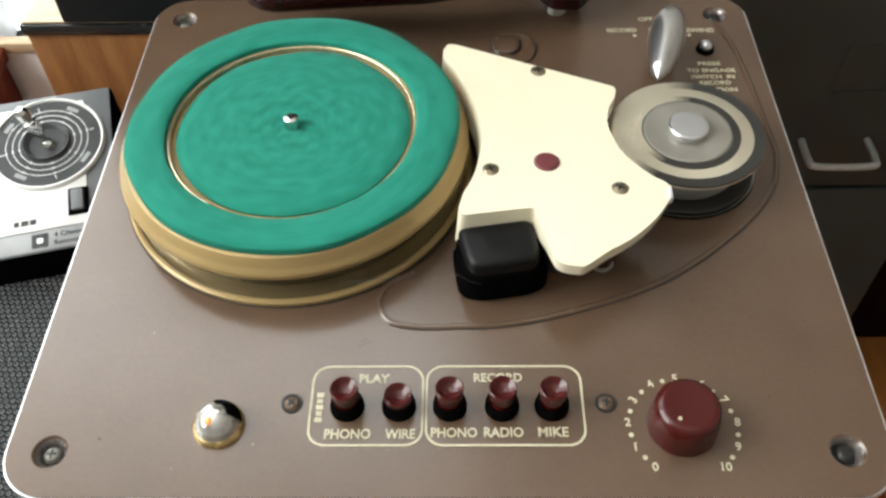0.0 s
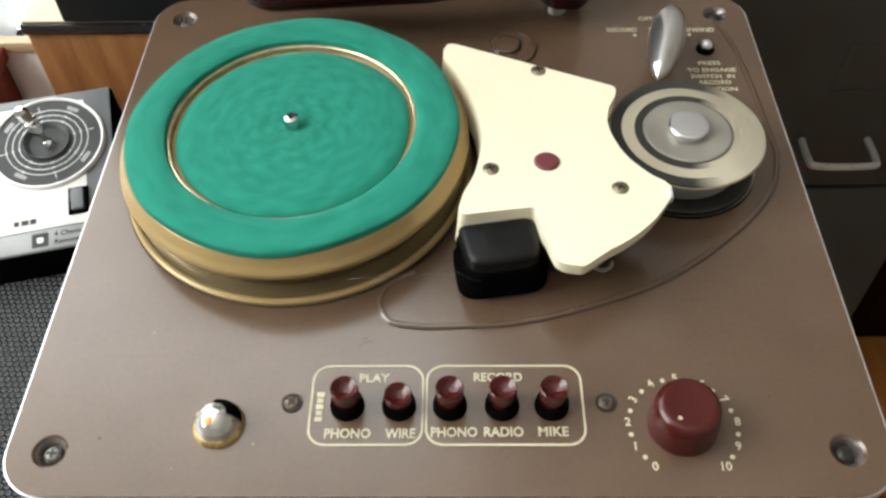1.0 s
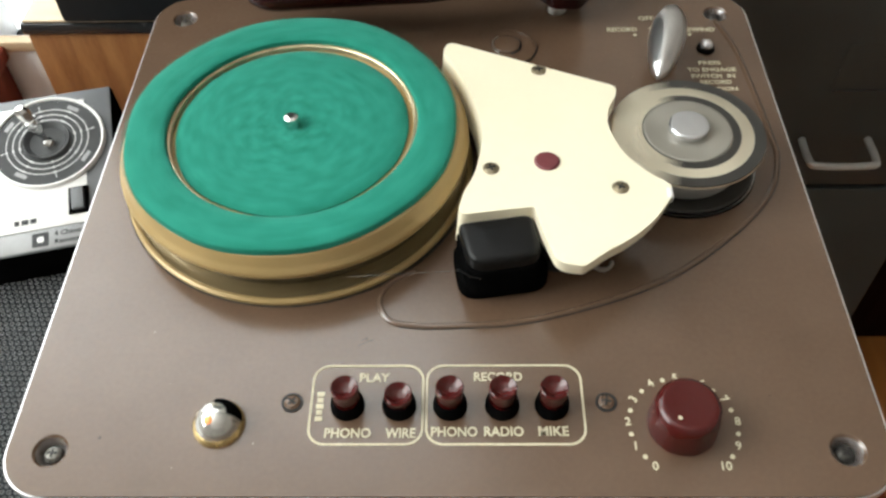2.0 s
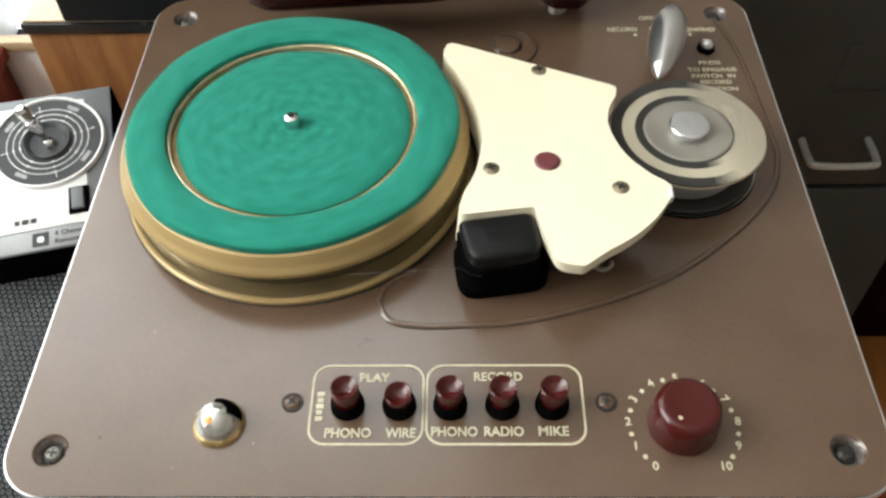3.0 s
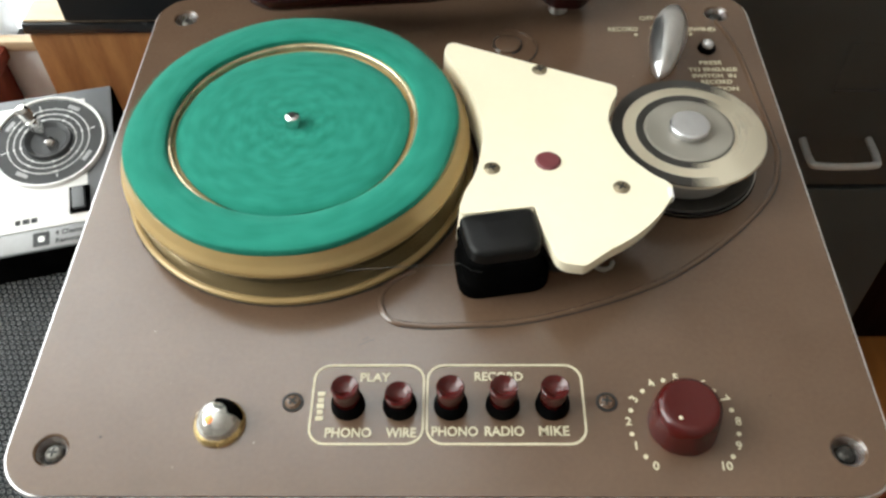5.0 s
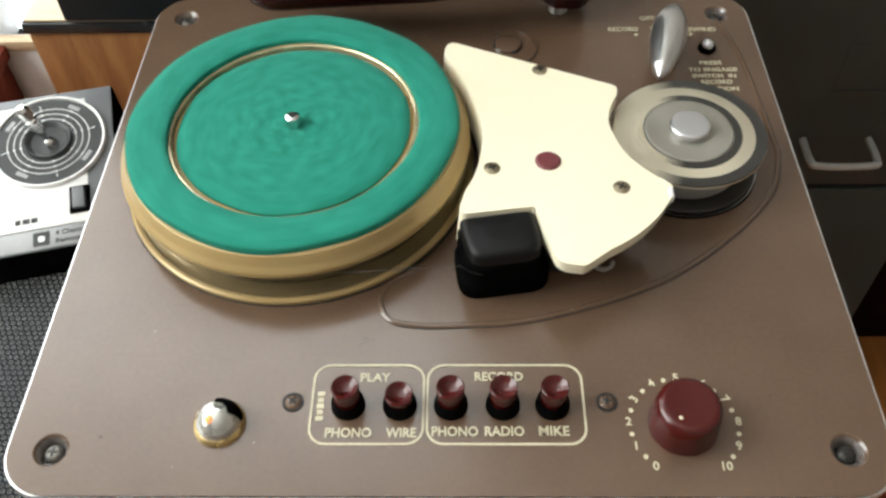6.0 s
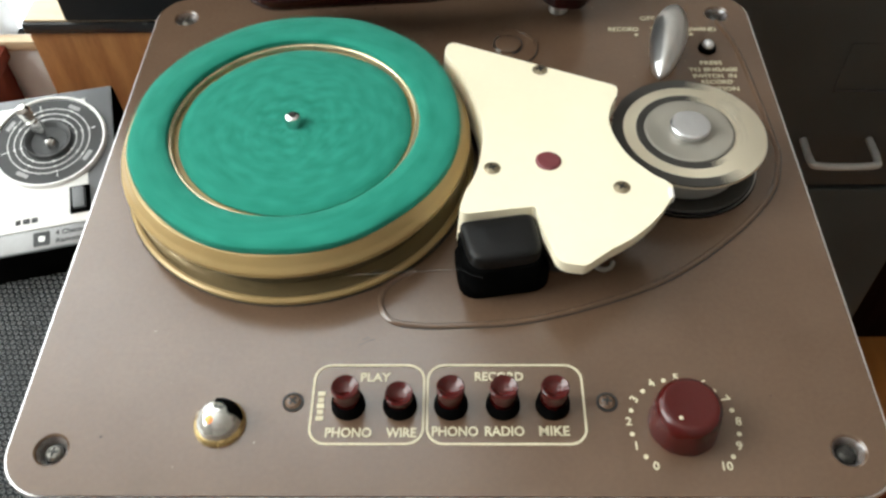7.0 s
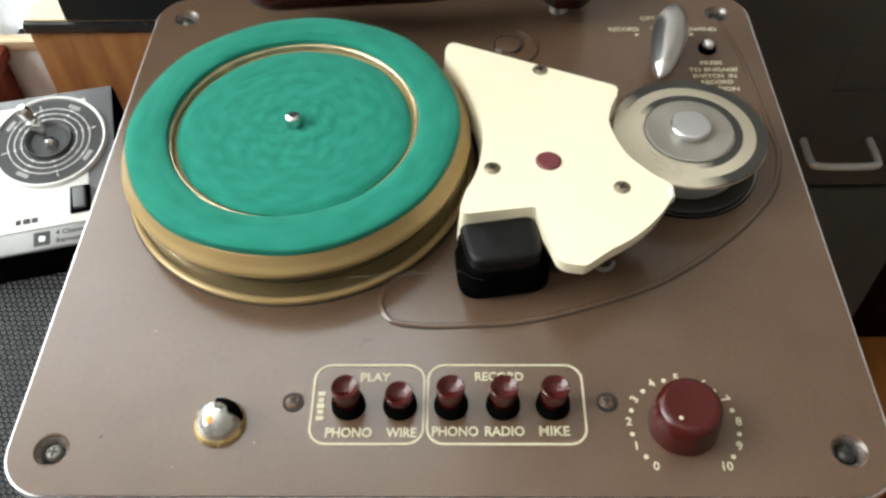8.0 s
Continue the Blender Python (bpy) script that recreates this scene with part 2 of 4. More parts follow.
def box(sx, sy, sz, x=0, y=0, z=0, bevel=0.001, segs=2, bm=None, m=None):
    """A block on z, centred on x, y, with rounded edges."""
    b = bmesh.new()
    bmesh.ops.create_cube(b, size=1)
    bmesh.ops.transform(b, matrix=Matrix.Translation((x, y, z + sz / 2)) @ Matrix.Diagonal((sx, sy, sz, 1)), verts=b.verts)
    if bevel:
        bmesh.ops.bevel(b, geom=list(b.edges), offset=bevel, segments=segs, profile=0.5, affect="EDGES", clamp_overlap=True)
    if m is not None:
        bmesh.ops.transform(b, matrix=m, verts=b.verts)
    if bm is None:
        return b
    me = bpy.data.meshes.new("joint")
    b.to_mesh(me)
    b.free()
    bm.from_mesh(me)
    bpy.data.meshes.remove(me)
    return bm


def round_rect(x0, y0, x1, y1, r, segs=8):
    out = []
    for cx, cy, a in ((x1 - r, y1 - r, 0), (x0 + r, y1 - r, 90), (x0 + r, y0 + r, 180), (x1 - r, y0 + r, 270)):
        out += [(cx + r * math.cos(radians(a + 90 * i / segs)), cy + r * math.sin(radians(a + 90 * i / segs))) for i in range(segs + 1)]
    return out


def arc(cx, cy, r, a0, a1, n=16):
    return [(cx + r * math.cos(radians(a0 + (a1 - a0) * i / n)), cy + r * math.sin(radians(a0 + (a1 - a0) * i / n))) for i in range(n + 1)]


def spline(pts, n=8, closed=False):
    """A smooth line through a few points."""
    P = [Vector(p) for p in pts]
    out = []
    N = len(P)
    for i in range(N if closed else N - 1):
        if closed:
            a, b, c, d = P[i - 1], P[i], P[(i + 1) % N], P[(i + 2) % N]
        else:
            a, b, c, d = P[max(i - 1, 0)], P[i], P[i + 1], P[min(i + 2, N - 1)]
        for k in range(n):
            t = k / n
            out.append(0.5 * ((2 * b) + (c - a) * t + (2 * a - 5 * b + 4 * c - d) * t * t + (3 * b - a - 3 * c + d) * t ** 3))
    if not closed:
        out.append(P[-1])
    return out


def soften(outline, r, segs=5):
    """Rounds each corner of an outline of (x, y, radius factor) points."""
    out, n = [], len(outline)
    for i in range(n):
        p = Vector(outline[i][:2])
        a, b = Vector(outline[i - 1][:2]) - p, Vector(outline[(i + 1) % n][:2]) - p
        k = outline[i][2] if len(outline[i]) > 2 else 1
        if k == 0:
            out.append(tuple(p))
            continue
        d = min(r * k, a.length * 0.48, b.length * 0.48)
        s, e = p + a.normalized() * d, p + b.normalized() * d
        for j in range(segs + 1):
            t = j / segs
            out.append(tuple(s * (1 - t) ** 2 + p * 2 * t * (1 - t) + e * t * t))
    return out


def tube(path, r, segs=8, closed=False, bm=None):
    """A round bar along a path of points."""
    bm = bm or bmesh.new()
    P = [Vector(p) if len(p) == 3 else Vector((p[0], p[1], 0)) for p in path]
    rings, N = [], len(P)
    for i, p in enumerate(P):
        a = P[i - 1] if (i or closed) else p
        b = P[(i + 1) % N] if (i < N - 1 or closed) else p
        d = (b - a).normalized()
        u = d.cross(Vector((0, 0, 1)))
        u = u.normalized() if u.length > 1e-4 else Vector((1, 0, 0))
        v = u.cross(d)
        rings.append([bm.verts.new(p + r * (u * math.cos(2 * math.pi * k / segs) + v * math.sin(2 * math.pi * k / segs))) for k in range(segs)])
    for i in range(N if closed else N - 1):
        a, b = rings[i], rings[(i + 1) % N]
        for k in range(segs):
            bm.faces.new((a[k], a[(k + 1) % segs], b[(k + 1) % segs], b[k]))
    if not closed:
        bm.faces.new(rings[0][::-1])
        bm.faces.new(rings[-1])
    return bm


def ring_band(r0, r1, z0, z1, a0=0.0, a1=360.0, n=72):
    """A flat band round the z axis, or an arc of one."""
    bm = bmesh.new()
    full = abs(a1 - a0) >= 359.9
    m = n if full else max(4, int(n * abs(a1 - a0) / 360))
    rows = []
    for i in range(m if full else m + 1):
        a = radians(a0 + (a1 - a0) * i / m)
        c, s = math.cos(a), math.sin(a)
        rows.append([bm.verts.new((r * c, r * s, z)) for r, z in ((r0, z0), (r1, z0), (r1, z1), (r0, z1))])
    for i in range(m):
        a, b = rows[i], rows[(i + 1) % len(rows)]
        for k in range(4):
            bm.faces.new((a[k], a[(k + 1) % 4], b[(k + 1) % 4], b[k]))
    if not full:
        bm.faces.new(rows[0])
        bm.faces.new(rows[-1][::-1])
    return bm


def lettering(text, x, y, size, parent, z=0.0003, rz=0.0, width=None, mat=None, name="lettering", align="CENTER"):
    """Printed characters, flat on z, as one mesh."""
    cu = bpy.data.curves.new(name, "FONT")
    cu.body, cu.size, cu.align_x, cu.align_y, cu.extrude, cu.offset, cu.resolution_u = text, size, align, "CENTER", 0.00006, size * 0.022, 3
    tmp = new("lettering_outline", cu)
    bpy.context.view_layer.update()
    me = bpy.data.meshes.new_from_object(tmp)
    bpy.data.objects.remove(tmp)
    bpy.data.curves.remove(cu)
    me.materials.append(mat or M["ink"])
    ob = new(name, me)
    xs = [v.co.x for v in me.vertices]
    k = width / (max(xs) - min(xs)) if width else 1.0
    me.transform(Matrix.Diagonal((k, 1, 1, 1)))
    ob.parent = parent
    ob.matrix_basis = pose(x, y, z, 0, 0, rz)
    return ob


def slab(bm, x, y, z, sx, sy, sz, bevel=0.0):
    return box(sx, sy, sz, x, y, z, bevel, bm=bm)


# ---------------------------------------------------------------- the room
def build_room():
    x0, x1, y0, y1 = ROOM
    h = CEIL_Z - FLOOR_Z
    f = part("floor", box(x1 - x0 + 0.2, y1 - y0 + 0.2, 0.05, (x0 + x1) / 2, (y0 + y1) / 2, FLOOR_Z - 0.052, 0), M["void"])
    tagged(f, "orange-brown varnished floorboards", "floor", kind="structure")
    w = 0.12
    n = int((x1 - x0) / w) + 1
    board = box(w - 0.002, y1 - y0 + 0.1, 0.02, 0, 0, 0, 0.0015)
    first = part("floorboard", board, M["floor"], f)
    first.location = (x0 + w / 2, (y0 + y1) / 2, FLOOR_Z - 0.002 - 0.018)
    for i in range(1, n):
        o = new("floorboard", first.data)
        o.parent = f
        o.location = (x0 + w * (i + 0.5), (y0 + y1) / 2, FLOOR_Z - 0.02)
    c = part("ceiling", box(x1 - x0 + 0.2, y1 - y0 + 0.2, 0.1, (x0 + x1) / 2, (y0 + y1) / 2, CEIL_Z, 0), M["ceiling"])
    tagged(c, "plain white painted ceiling", "ceiling", kind="structure")

    def wall(name, sx, sy, cx, cy, hole=None, along="x"):
        bm = bmesh.new()
        if hole is None:
            box(sx, sy, h, cx, cy, FLOOR_Z, 0, bm=bm)
        else:
            a, b, lo, hi = hole
            if along == "x":
                l, r = cx - sx / 2, cx + sx / 2
                slab(bm, (l + a) / 2, cy, FLOOR_Z, a - l, sy, h)
                slab(bm, (b + r) / 2, cy, FLOOR_Z, r - b, sy, h)
                slab(bm, (a + b) / 2, cy, FLOOR_Z, b - a, sy, lo - FLOOR_Z)
                slab(bm, (a + b) / 2, cy, hi, b - a, sy, CEIL_Z - hi)
            else:
                l, r = cy - sy / 2, cy + sy / 2
                slab(bm, cx, (l + a) / 2, FLOOR_Z, sx, a - l, h)
                slab(bm, cx, (b + r) / 2, FLOOR_Z, sx, r - b, h)
                slab(bm, cx, (a + b) / 2, FLOOR_Z, sx, b - a, lo - FLOOR_Z)
                slab(bm, cx, (a + b) / 2, hi, sx, b - a, CEIL_Z - hi)
        return tagged(part(name, bm, M["wall"], smooth=False), "plain beige painted wall", "wall", kind="structure")

    wall("wall_south", x1 - x0 + 0.2, 0.1, (x0 + x1) / 2, y0 - 0.05)
    wall("wall_north", x1 - x0 + 0.2, 0.1, (x0 + x1) / 2, y1 + 0.05, (-1.28, 0.04, -0.50, 1.86), "x")
    wall("wall_east", 0.1, y1 - y0, x1 + 0.05, (y0 + y1) / 2)
    wall("wall_west", 0.1, y1 - y0, x0 - 0.05, (y0 + y1) / 2, (-0.75, 0.65, 0.35, 1.88), "y")

    def window(name, m, wide, tall):
        win = empty(name)
        win.matrix_basis = m
        tagged(win, "white framed window with bright daylight outside", "window", kind="structure")
        bm = bmesh.new()
        t = 0.05
        slab(bm, 0, 0, 0, wide, 0.06, t, 0.004)
        slab(bm, 0, 0, tall - t, wide, 0.06, t, 0.004)
        for s in (-1, 1):
            slab(bm, s * (wide / 2 - t / 2), 0, t, t, 0.06, tall - 2 * t, 0.004)
        slab(bm, 0, 0, t, 0.04, 0.05, tall - 2 * t, 0.004)
        part("window_frame", bm, M["white_plate"], win)
        for s in (-1, 1):
            p = part("pane", box(wide / 2 - t - 0.02, 0.004, tall - 2 * t, s * (wide / 4 - 0.015), 0, t, 0), M["glass"], win, smooth=False)
            p.visible_shadow = False

    window("window_1", pose(ROOM[0] - 0.05, -0.05, 0.35, 0, 0, 90), 1.4, 1.53)
    window("window_2", pose(-0.62, ROOM[3] + 0.05, -0.50), 1.32, 2.36)
    back = part("backdrop", box(5.0, 0.02, 6.0, -0.6, 2.4, -2.0, 0), M["daylight"])
    tagged(back, "bright overcast sky outside the window", "sky", kind="structure")
    # White panel added to brighten the backlit wall strip below the sill.
    panel = part("trim", box(1.36, 0.010, 0.40, -0.62, ROOM[3] - 0.0055, -0.82, 0.002), M["white_plate"])
    tagged(panel, "white panel added to brighten the wall below the window sill", "panel", kind="structure")
    sill = part("window_sill", box(1.40, 0.018, 0.016, -0.62, ROOM[3] - 0.0095, -0.416, 0.004), M["wood_top"])
    tagged(sill, "pale varnished wooden window sill", "window sill", kind="structure")


# ---------------------------------------------------------------- the recorder
DRUM, SPOOL = (-0.0681, 0.1443), (0.1078, 0.1455)
DX, DY0, DY1 = 0.1615, -0.0178, 0.2775


def screw(name, parent, x, y, z, r, mat, depth=0.0008, angle=20, phillips=True):
    """A domed screw head, its shaded cross slot painted on as dark bars."""
    s = empty(name, x, y, z, angle)
    s.parent = parent
    part("screw_head", lathe([(0, depth * 0.6), (r * 0.16, depth * 0.6), (r * 0.2, depth), (r * 0.7, depth * 0.8), (r, 0.0), (r, -0.0006), (0, -0.0006)], 24), mat, s)
    bm = bmesh.new()
    slab(bm, 0, 0, depth * 0.75, r * 1.1, r * 0.26, depth * 0.35)
    slab(bm, 0, 0, depth * 0.75 + 0.00002, r * 0.26, r * 1.1, depth * 0.35)
    part("slot", bm, M["void"], s)
    return s


def cut(ob, bm):
    """Takes the shape in bm out of a mesh object."""
    tool = part("cutter", bm, M["deck"])
    mod = ob.modifiers.new("cut", "BOOLEAN")
    mod.object, mod.solver = tool, "EXACT"
    bpy.context.view_layer.update()
    me = bpy.data.meshes.new_from_object(ob.evaluated_get(bpy.context.evaluated_depsgraph_get()))
    ob.modifiers.clear()
    ob.data = me
    bpy.data.objects.remove(tool)


CORNERS = ((-0.1455, 0.2595), (0.1455, 0.2595), (-0.1455, 0), (0.1455, 0))


def build_recorder():
    rec = empty("wire_recorder", 0, 0.13, TABLE_Z)
    tagged(rec, "brown enamelled wire recorder with cream head cover and green felt turntable", "wire recorder")
    up = -TABLE_Z
    oy = 0.13

    def rel(ob):
        ob.location.y -= oy
        ob.location.z += up
        return ob

    outline = round_rect(-DX, DY0, DX, DY1, 0.0185, 10)
    body = [(x * 0.985, (y - oy) * 0.985 + oy) for x, y in outline]
    rel(part("case", prism(body, TABLE_Z, -0.006, 0.001), M["case"], rec, "brown leatherette case"))
    deck = part("deck_plate", prism(outline, -0.004, 0.0, 0.0018, 4), M["deck"], None, "brown enamelled metal deck")
    big = [(x * 1.007, (y - oy) * 1.001 + oy) for x, y in outline]
    edge = part("edge_trim", prism(big, -0.0062, -0.0010, 0.0014, 3), M["trim"], None, "bright polished metal edge")
    for x, y in CORNERS:
        for ob in (deck, edge):
            cut(ob, lathe([(0, -0.0052), (0.0040, -0.0052), (0.0042, -0.0030), (0.0060, -0.0006), (0.0070, 0.0004), (0.0074, 0.0012), (0, 0.0012)], 40, m=pose(x, y, 0)))
    for ob in (deck, edge):
        ob.parent = rec
        rel(ob)

    # raised line round the mechanism
    path = spline([(-0.014, 0.083), (-0.024, 0.076), (-0.0278, 0.067), (-0.0235, 0.0575), (-0.013, 0.0547), (0.0023, 0.0545), (0.0366, 0.0578), (0.0844, 0.0742),
                   (0.1175, 0.0965), (0.1440, 0.1240), (0.1535, 0.1480), (0.1540, 0.1650), (0.1526, 0.1950), (0.1500, 0.2290), (0.1440, 0.2530)], 8)
    bm = tube([(p.x, p.y, -0.0002) for p in path], 0.0014, 10)
    rel(part("panel_ridge", bm, M["deck"], rec))
    # Dark tube painting the line of shade along the ridge's outer side.
    seam = []
    for p, q in zip(path, path[1:]):
        d = (q - p).normalized()
        seam.append((p.x + d.y * 0.0013, p.y - d.x * 0.0013, -0.0001))
    rel(part("panel_seam_shade", tube(seam[28:], 0.00042, 6), M["void"], rec, "dark line painted as shade in the seam beside the ridge"))

    # scratches in the enamel
    for x0, y0, x1, y1 in ((-0.0348, 0.0452, -0.0291, 0.0481), (-0.0340, 0.0476, -0.0314, 0.0489)):
        rel(part("scratch", tube([(x0, y0, -0.0001), ((x0 + x1) / 2, (y0 + y1) / 2 + 0.0003, -0.0001), (x1, y1, -0.0001)], 0.00018, 6), M["void"], rec, "dark scratch"))

    # corner and panel screws in dished washers
    for i, (x, y) in enumerate(CORNERS):
        rel(part("cup_hole", lathe([(0, -0.0048), (0.00395, -0.0048), (0.00395, -0.0053), (0, -0.0053)], 28, m=pose(x, y, 0)), M["void"], rec))
        rel(screw("screw", rec, x, y, -0.0030, 0.0034, (M["dull_steel"], M["dark_screw"], M["dull_steel"], M["dark_screw"])[i], 0.0013, 15 + 37 * i))
    for i, x in enumerate((-0.0584, 0.0603)):
        rel(screw("screw", rec, x, 0.0196, 0.0003, 0.0032, M["deck"], 0.0012, 50 + 30 * i))
        rel(part("washer_gap", ring_band(0.0030, 0.0041, -0.0002, 0.0004, n=32), M["void"], rec)).location.xy = (x, 0.0196 - oy)

    # flat dark ring painted as the shaded gap round the drum; seat under the spool
    rel(part("drum_gap_shade", ring_band(0.0780, 0.0803, -0.0002, 0.0004), M["void"], rec)).location.xy = (DRUM[0], DRUM[1] - oy)
    rel(part("spool_seat", lathe([(0, 0.0006), (0.0325, 0.0006), (0.0332, 0.0012), (0.0342, 0.0010), (0.0345, -0.0002), (0, -0.0002)], 64,
                                 m=pose(SPOOL[0], SPOOL[1], 0)), M["black"], rec, "black spool seat"))
    rel(part("seat_rim", ring_band(0.0334, 0.0340, 0.0006, 0.0014), M["steel"], rec)).location.xy = (SPOOL[0], SPOOL[1] - oy)

    # plugged hole behind the cover
    rel(part("hole_plug", lathe([(0, 0.0016), (0.0062, 0.0016), (0.0070, 0.0011), (0.0072, 0), (0.0072, -0.0003), (0, -0.0003)], 40, m=pose(0.0308, 0.2338, 0)), M["deck"], rec))
    # Steel and near-black arcs paint the plug's lit left and shaded right edges.
    rel(part("plug_glint", ring_band(0.0070, 0.0077, -0.0002, 0.0012, 130, 235), M["steel"], rec, "steel arc painted as the lit left edge of the plug")).location.xy = (0.0308, 0.2338 - oy)
    rel(part("plug_shade", ring_band(0.0071, 0.0079, -0.0002, 0.0005, -75, 60), M["void"], rec)).location.xy = (0.0308, 0.2338 - oy)
    rel(part("wear_ring", ring_band(0.0143, 0.0153, -0.0002, 0.0009, -75, 100), M["deck"], rec)).location.xy = (0.0308, 0.2315 - oy)
    # Thin dark line along the right of the outer ring.
    rel(part("ring_right_line", ring_band(0.0153, 0.0159, -0.0002, 0.0003, -75, 75), M["void"], rec)).location.xy = (0.0308, 0.2315 - oy)

    # push buttons in two framed groups
    def frame_line(x0, x1):
        outer, inner = round_rect(x0, 0.0018, x1, 0.0362, 0.0068), round_rect(x0 + 0.00085, 0.00265, x1 - 0.00085, 0.03535, 0.006)
        bm = bmesh.new()
        n = len(outer)
        v = [[bm.verts.new((*p, z)) for p in o] for o, z in ((outer, 0), (outer, 0.0003), (inner, 0.0003), (inner, 0))]
        for a, b in zip(v, v[1:]):
            for i in range(n):
                bm.faces.new((a[i], a[(i + 1) % n], b[(i + 1) % n], b[i]))
        return rel(part("printed_frame", bm, M["ink"], rec))

    frame_line(-0.0515, -0.0084)
    frame_line(-0.0078, 0.0520)
    for x, h in ((-0.0372, 0.0140), (-0.0177, 0.0095), (0.0015, 0.0140), (0.0211, 0.0140), (0.0398, 0.0140)):
        b = rel(empty("push_button", x, 0.0183, 0))
        b.parent = rec
        # Black sleeve, which also carries the shade at the plunger's foot.
        part("shaded_sleeve", lathe([(0.0052, 0.0058), (0.0055, 0.0056), (0.0059, 0.0042), (0.0063, 0.0022), (0.0065, 0.0002), (0.0065, -0.0003), (0.0050, -0.0003)], 40), M["black"], b)
        part("plunger", lathe([(0, h - 0.0024), (0.0018, h - 0.0022), (0.0034, h - 0.0013), (0.0043, h - 0.0003), (0.0048, h), (0.0052, h - 0.0004), (0.0053, h - 0.0016), (0.0050, h - 0.0034),
                                (0.0047, h * 0.5), (0.0049, 0.0003), (0, 0.0003)], 40),
             M["maroon"], b, "maroon plunger with dished top")
    for word, x, y, w, s in (("PLAY", -0.0278, 0.0302, 0.0116, 0.0052), ("RECORD", 0.0199, 0.0305, 0.0186, 0.0052), ("PHONO", -0.0365, 0.0066, 0.0172, 0.0054),
                             ("WIRE", -0.0168, 0.0066, 0.0112, 0.0054), ("PHONO", 0.0030, 0.0071, 0.0172, 0.0054), ("RADIO", 0.0213, 0.0072, 0.0146, 0.0054), ("MIKE", 0.0396, 0.0073, 0.0112, 0.0054)):
        rel(lettering(word, x, y, s, rec, width=w))
    for i in range(5):
        rel(part("print_bar", box(0.0022 if i % 2 else 0.0028, 0.0019, 0.0003, -0.0478, 0.0128 + 0.0026 * i, 0, 0), M["ink"], rec))

    # pilot lamp
    lamp = rel(empty("pilot_lamp", -0.0848, 0.0106, 0))
    lamp.parent = rec
    part("brass_bezel", lathe([(0.0078, 0.0018), (0.0088, 0.0022), (0.0097, 0.0012), (0.0099, 0.0), (0.0099, -0.0003), (0.0078, -0.0003)], 48), M["brass"], lamp, "brass bezel ring")
    part("jewel", lathe([(0.0085 * math.cos(radians(a)), 0.001 + 0.0088 * math.sin(radians(a))) for a in range(0, 91, 6)], 48), M["jewel"], lamp, "silvery domed jewel")
    g = part("bulb_tip", lathe([(0.0016 * math.cos(radians(a)), 0.0010 * math.sin(radians(a))) for a in range(0, 91, 18)], 20), M["filament"], lamp, "orange glowing bulb tip")
    g.matrix_basis = Matrix.Translation((-0.0018, -0.0030, 0.0090)) @ Vector((-0.2, -0.36, 0.9)).to_track_quat("Z", "Y").to_matrix().to_4x4()
    # Black crescent shell drawn as a dark reflection on the dome.
    crescent = bmesh.new()
    rows = []
    for a in range(0, 61, 6):
        rows.append([crescent.verts.new(((0.0090 * math.cos(radians(a))) * math.cos(radians(p)), (0.0090 * math.cos(radians(a))) * math.sin(radians(p)), 0.001 + 0.0092 * math.sin(radians(a)))) for p in range(0, 101, 5)])
    for a, b in zip(rows, rows[1:]):
        for i in range(len(a) - 1):
            crescent.faces.new((a[i], a[i + 1], b[i + 1], b[i]))
    part("dome_dark_reflection", crescent, M["black"], lamp, "black crescent painted as a dark reflection on the lamp dome")

    # volume knob and its scale
    kx, ky = 0.0872, 0.0102
    k = rel(empty("volume_knob", kx, ky, 0, 0))
    k.parent = rec
    k.scale = (0.95, 0.95, 0.97)
    n = 72
    bm = bmesh.new()
    prof = [(0.0136, 0.0004), (0.0135, 0.0040), (0.0131, 0.0095), (0.0127, 0.0128), (0.0121, 0.0146), (0.0110, 0.0158), (0.0098, 0.0162), (0.0084, 0.0160), (0.0, 0.0158)]
    lathe(prof, n, bm)
    for v in bm.verts:
        if v.co.xy.length > 0.0118 and v.co.z < 0.0140:
            a = math.atan2(v.co.y, v.co.x)
            v.co.xy *= 1 + 0.008 * math.cos(9 * a) + 0.004 * math.cos(27 * a)
    part("grip", bm, M["maroon"], k, "dark maroon fluted grip")
    part("pointer_dot", lathe([(0, 0.0165), (0.0007, 0.0164), (0.0009, 0.0161), (0, 0.0160)], 16, m=pose(-0.0045, -0.0058, 0)), M["ink"], k)
    for i in range(11):
        a = radians(232 - 28.4 * i)
        rel(lettering(str(i), 0.0877 + 0.0203 * math.cos(a), 0.0096 + 0.0204 * math.sin(a), 0.0046, rec, rz=math.degrees(a) - 90 if 2 < i < 8 else 0, name="numeral"))
        if i < 10:
            b = a - radians(14.2)
            rel(part("scale_dot", lathe([(0, 0.0003), (0.0009, 0.0003), (0.0009, 0)], 12, m=pose(0.0877 + 0.0198 * math.cos(b), 0.0096 + 0.0200 * math.sin(b), 0)), M["ink"], rec))

    # mode lever with its print and the engage button
    lev = rel(empty("mode_lever", 0.1098, 0.2165, 0, -16))
    lev.parent = rec
    bm = bmesh.new()
    rows, seg = [], 24
    for i in range(49):
        t = i / 48
        y = -0.027 + 0.053 * t
        u = (t - 0.62) / 0.38
        wd = max(0.0004, 0.0090 * math.sqrt(max(0, 1 - u * u))) if u > 0 else 0.0090 * (0.34 + 0.66 * math.sin(math.pi / 2 * t / 0.62)) * min(1, math.sqrt(t / 0.12 + 0.02))
        ht = 0.0085 * (wd / 0.0090) ** 0.8
        zc = 0.013 + 0.003 * t
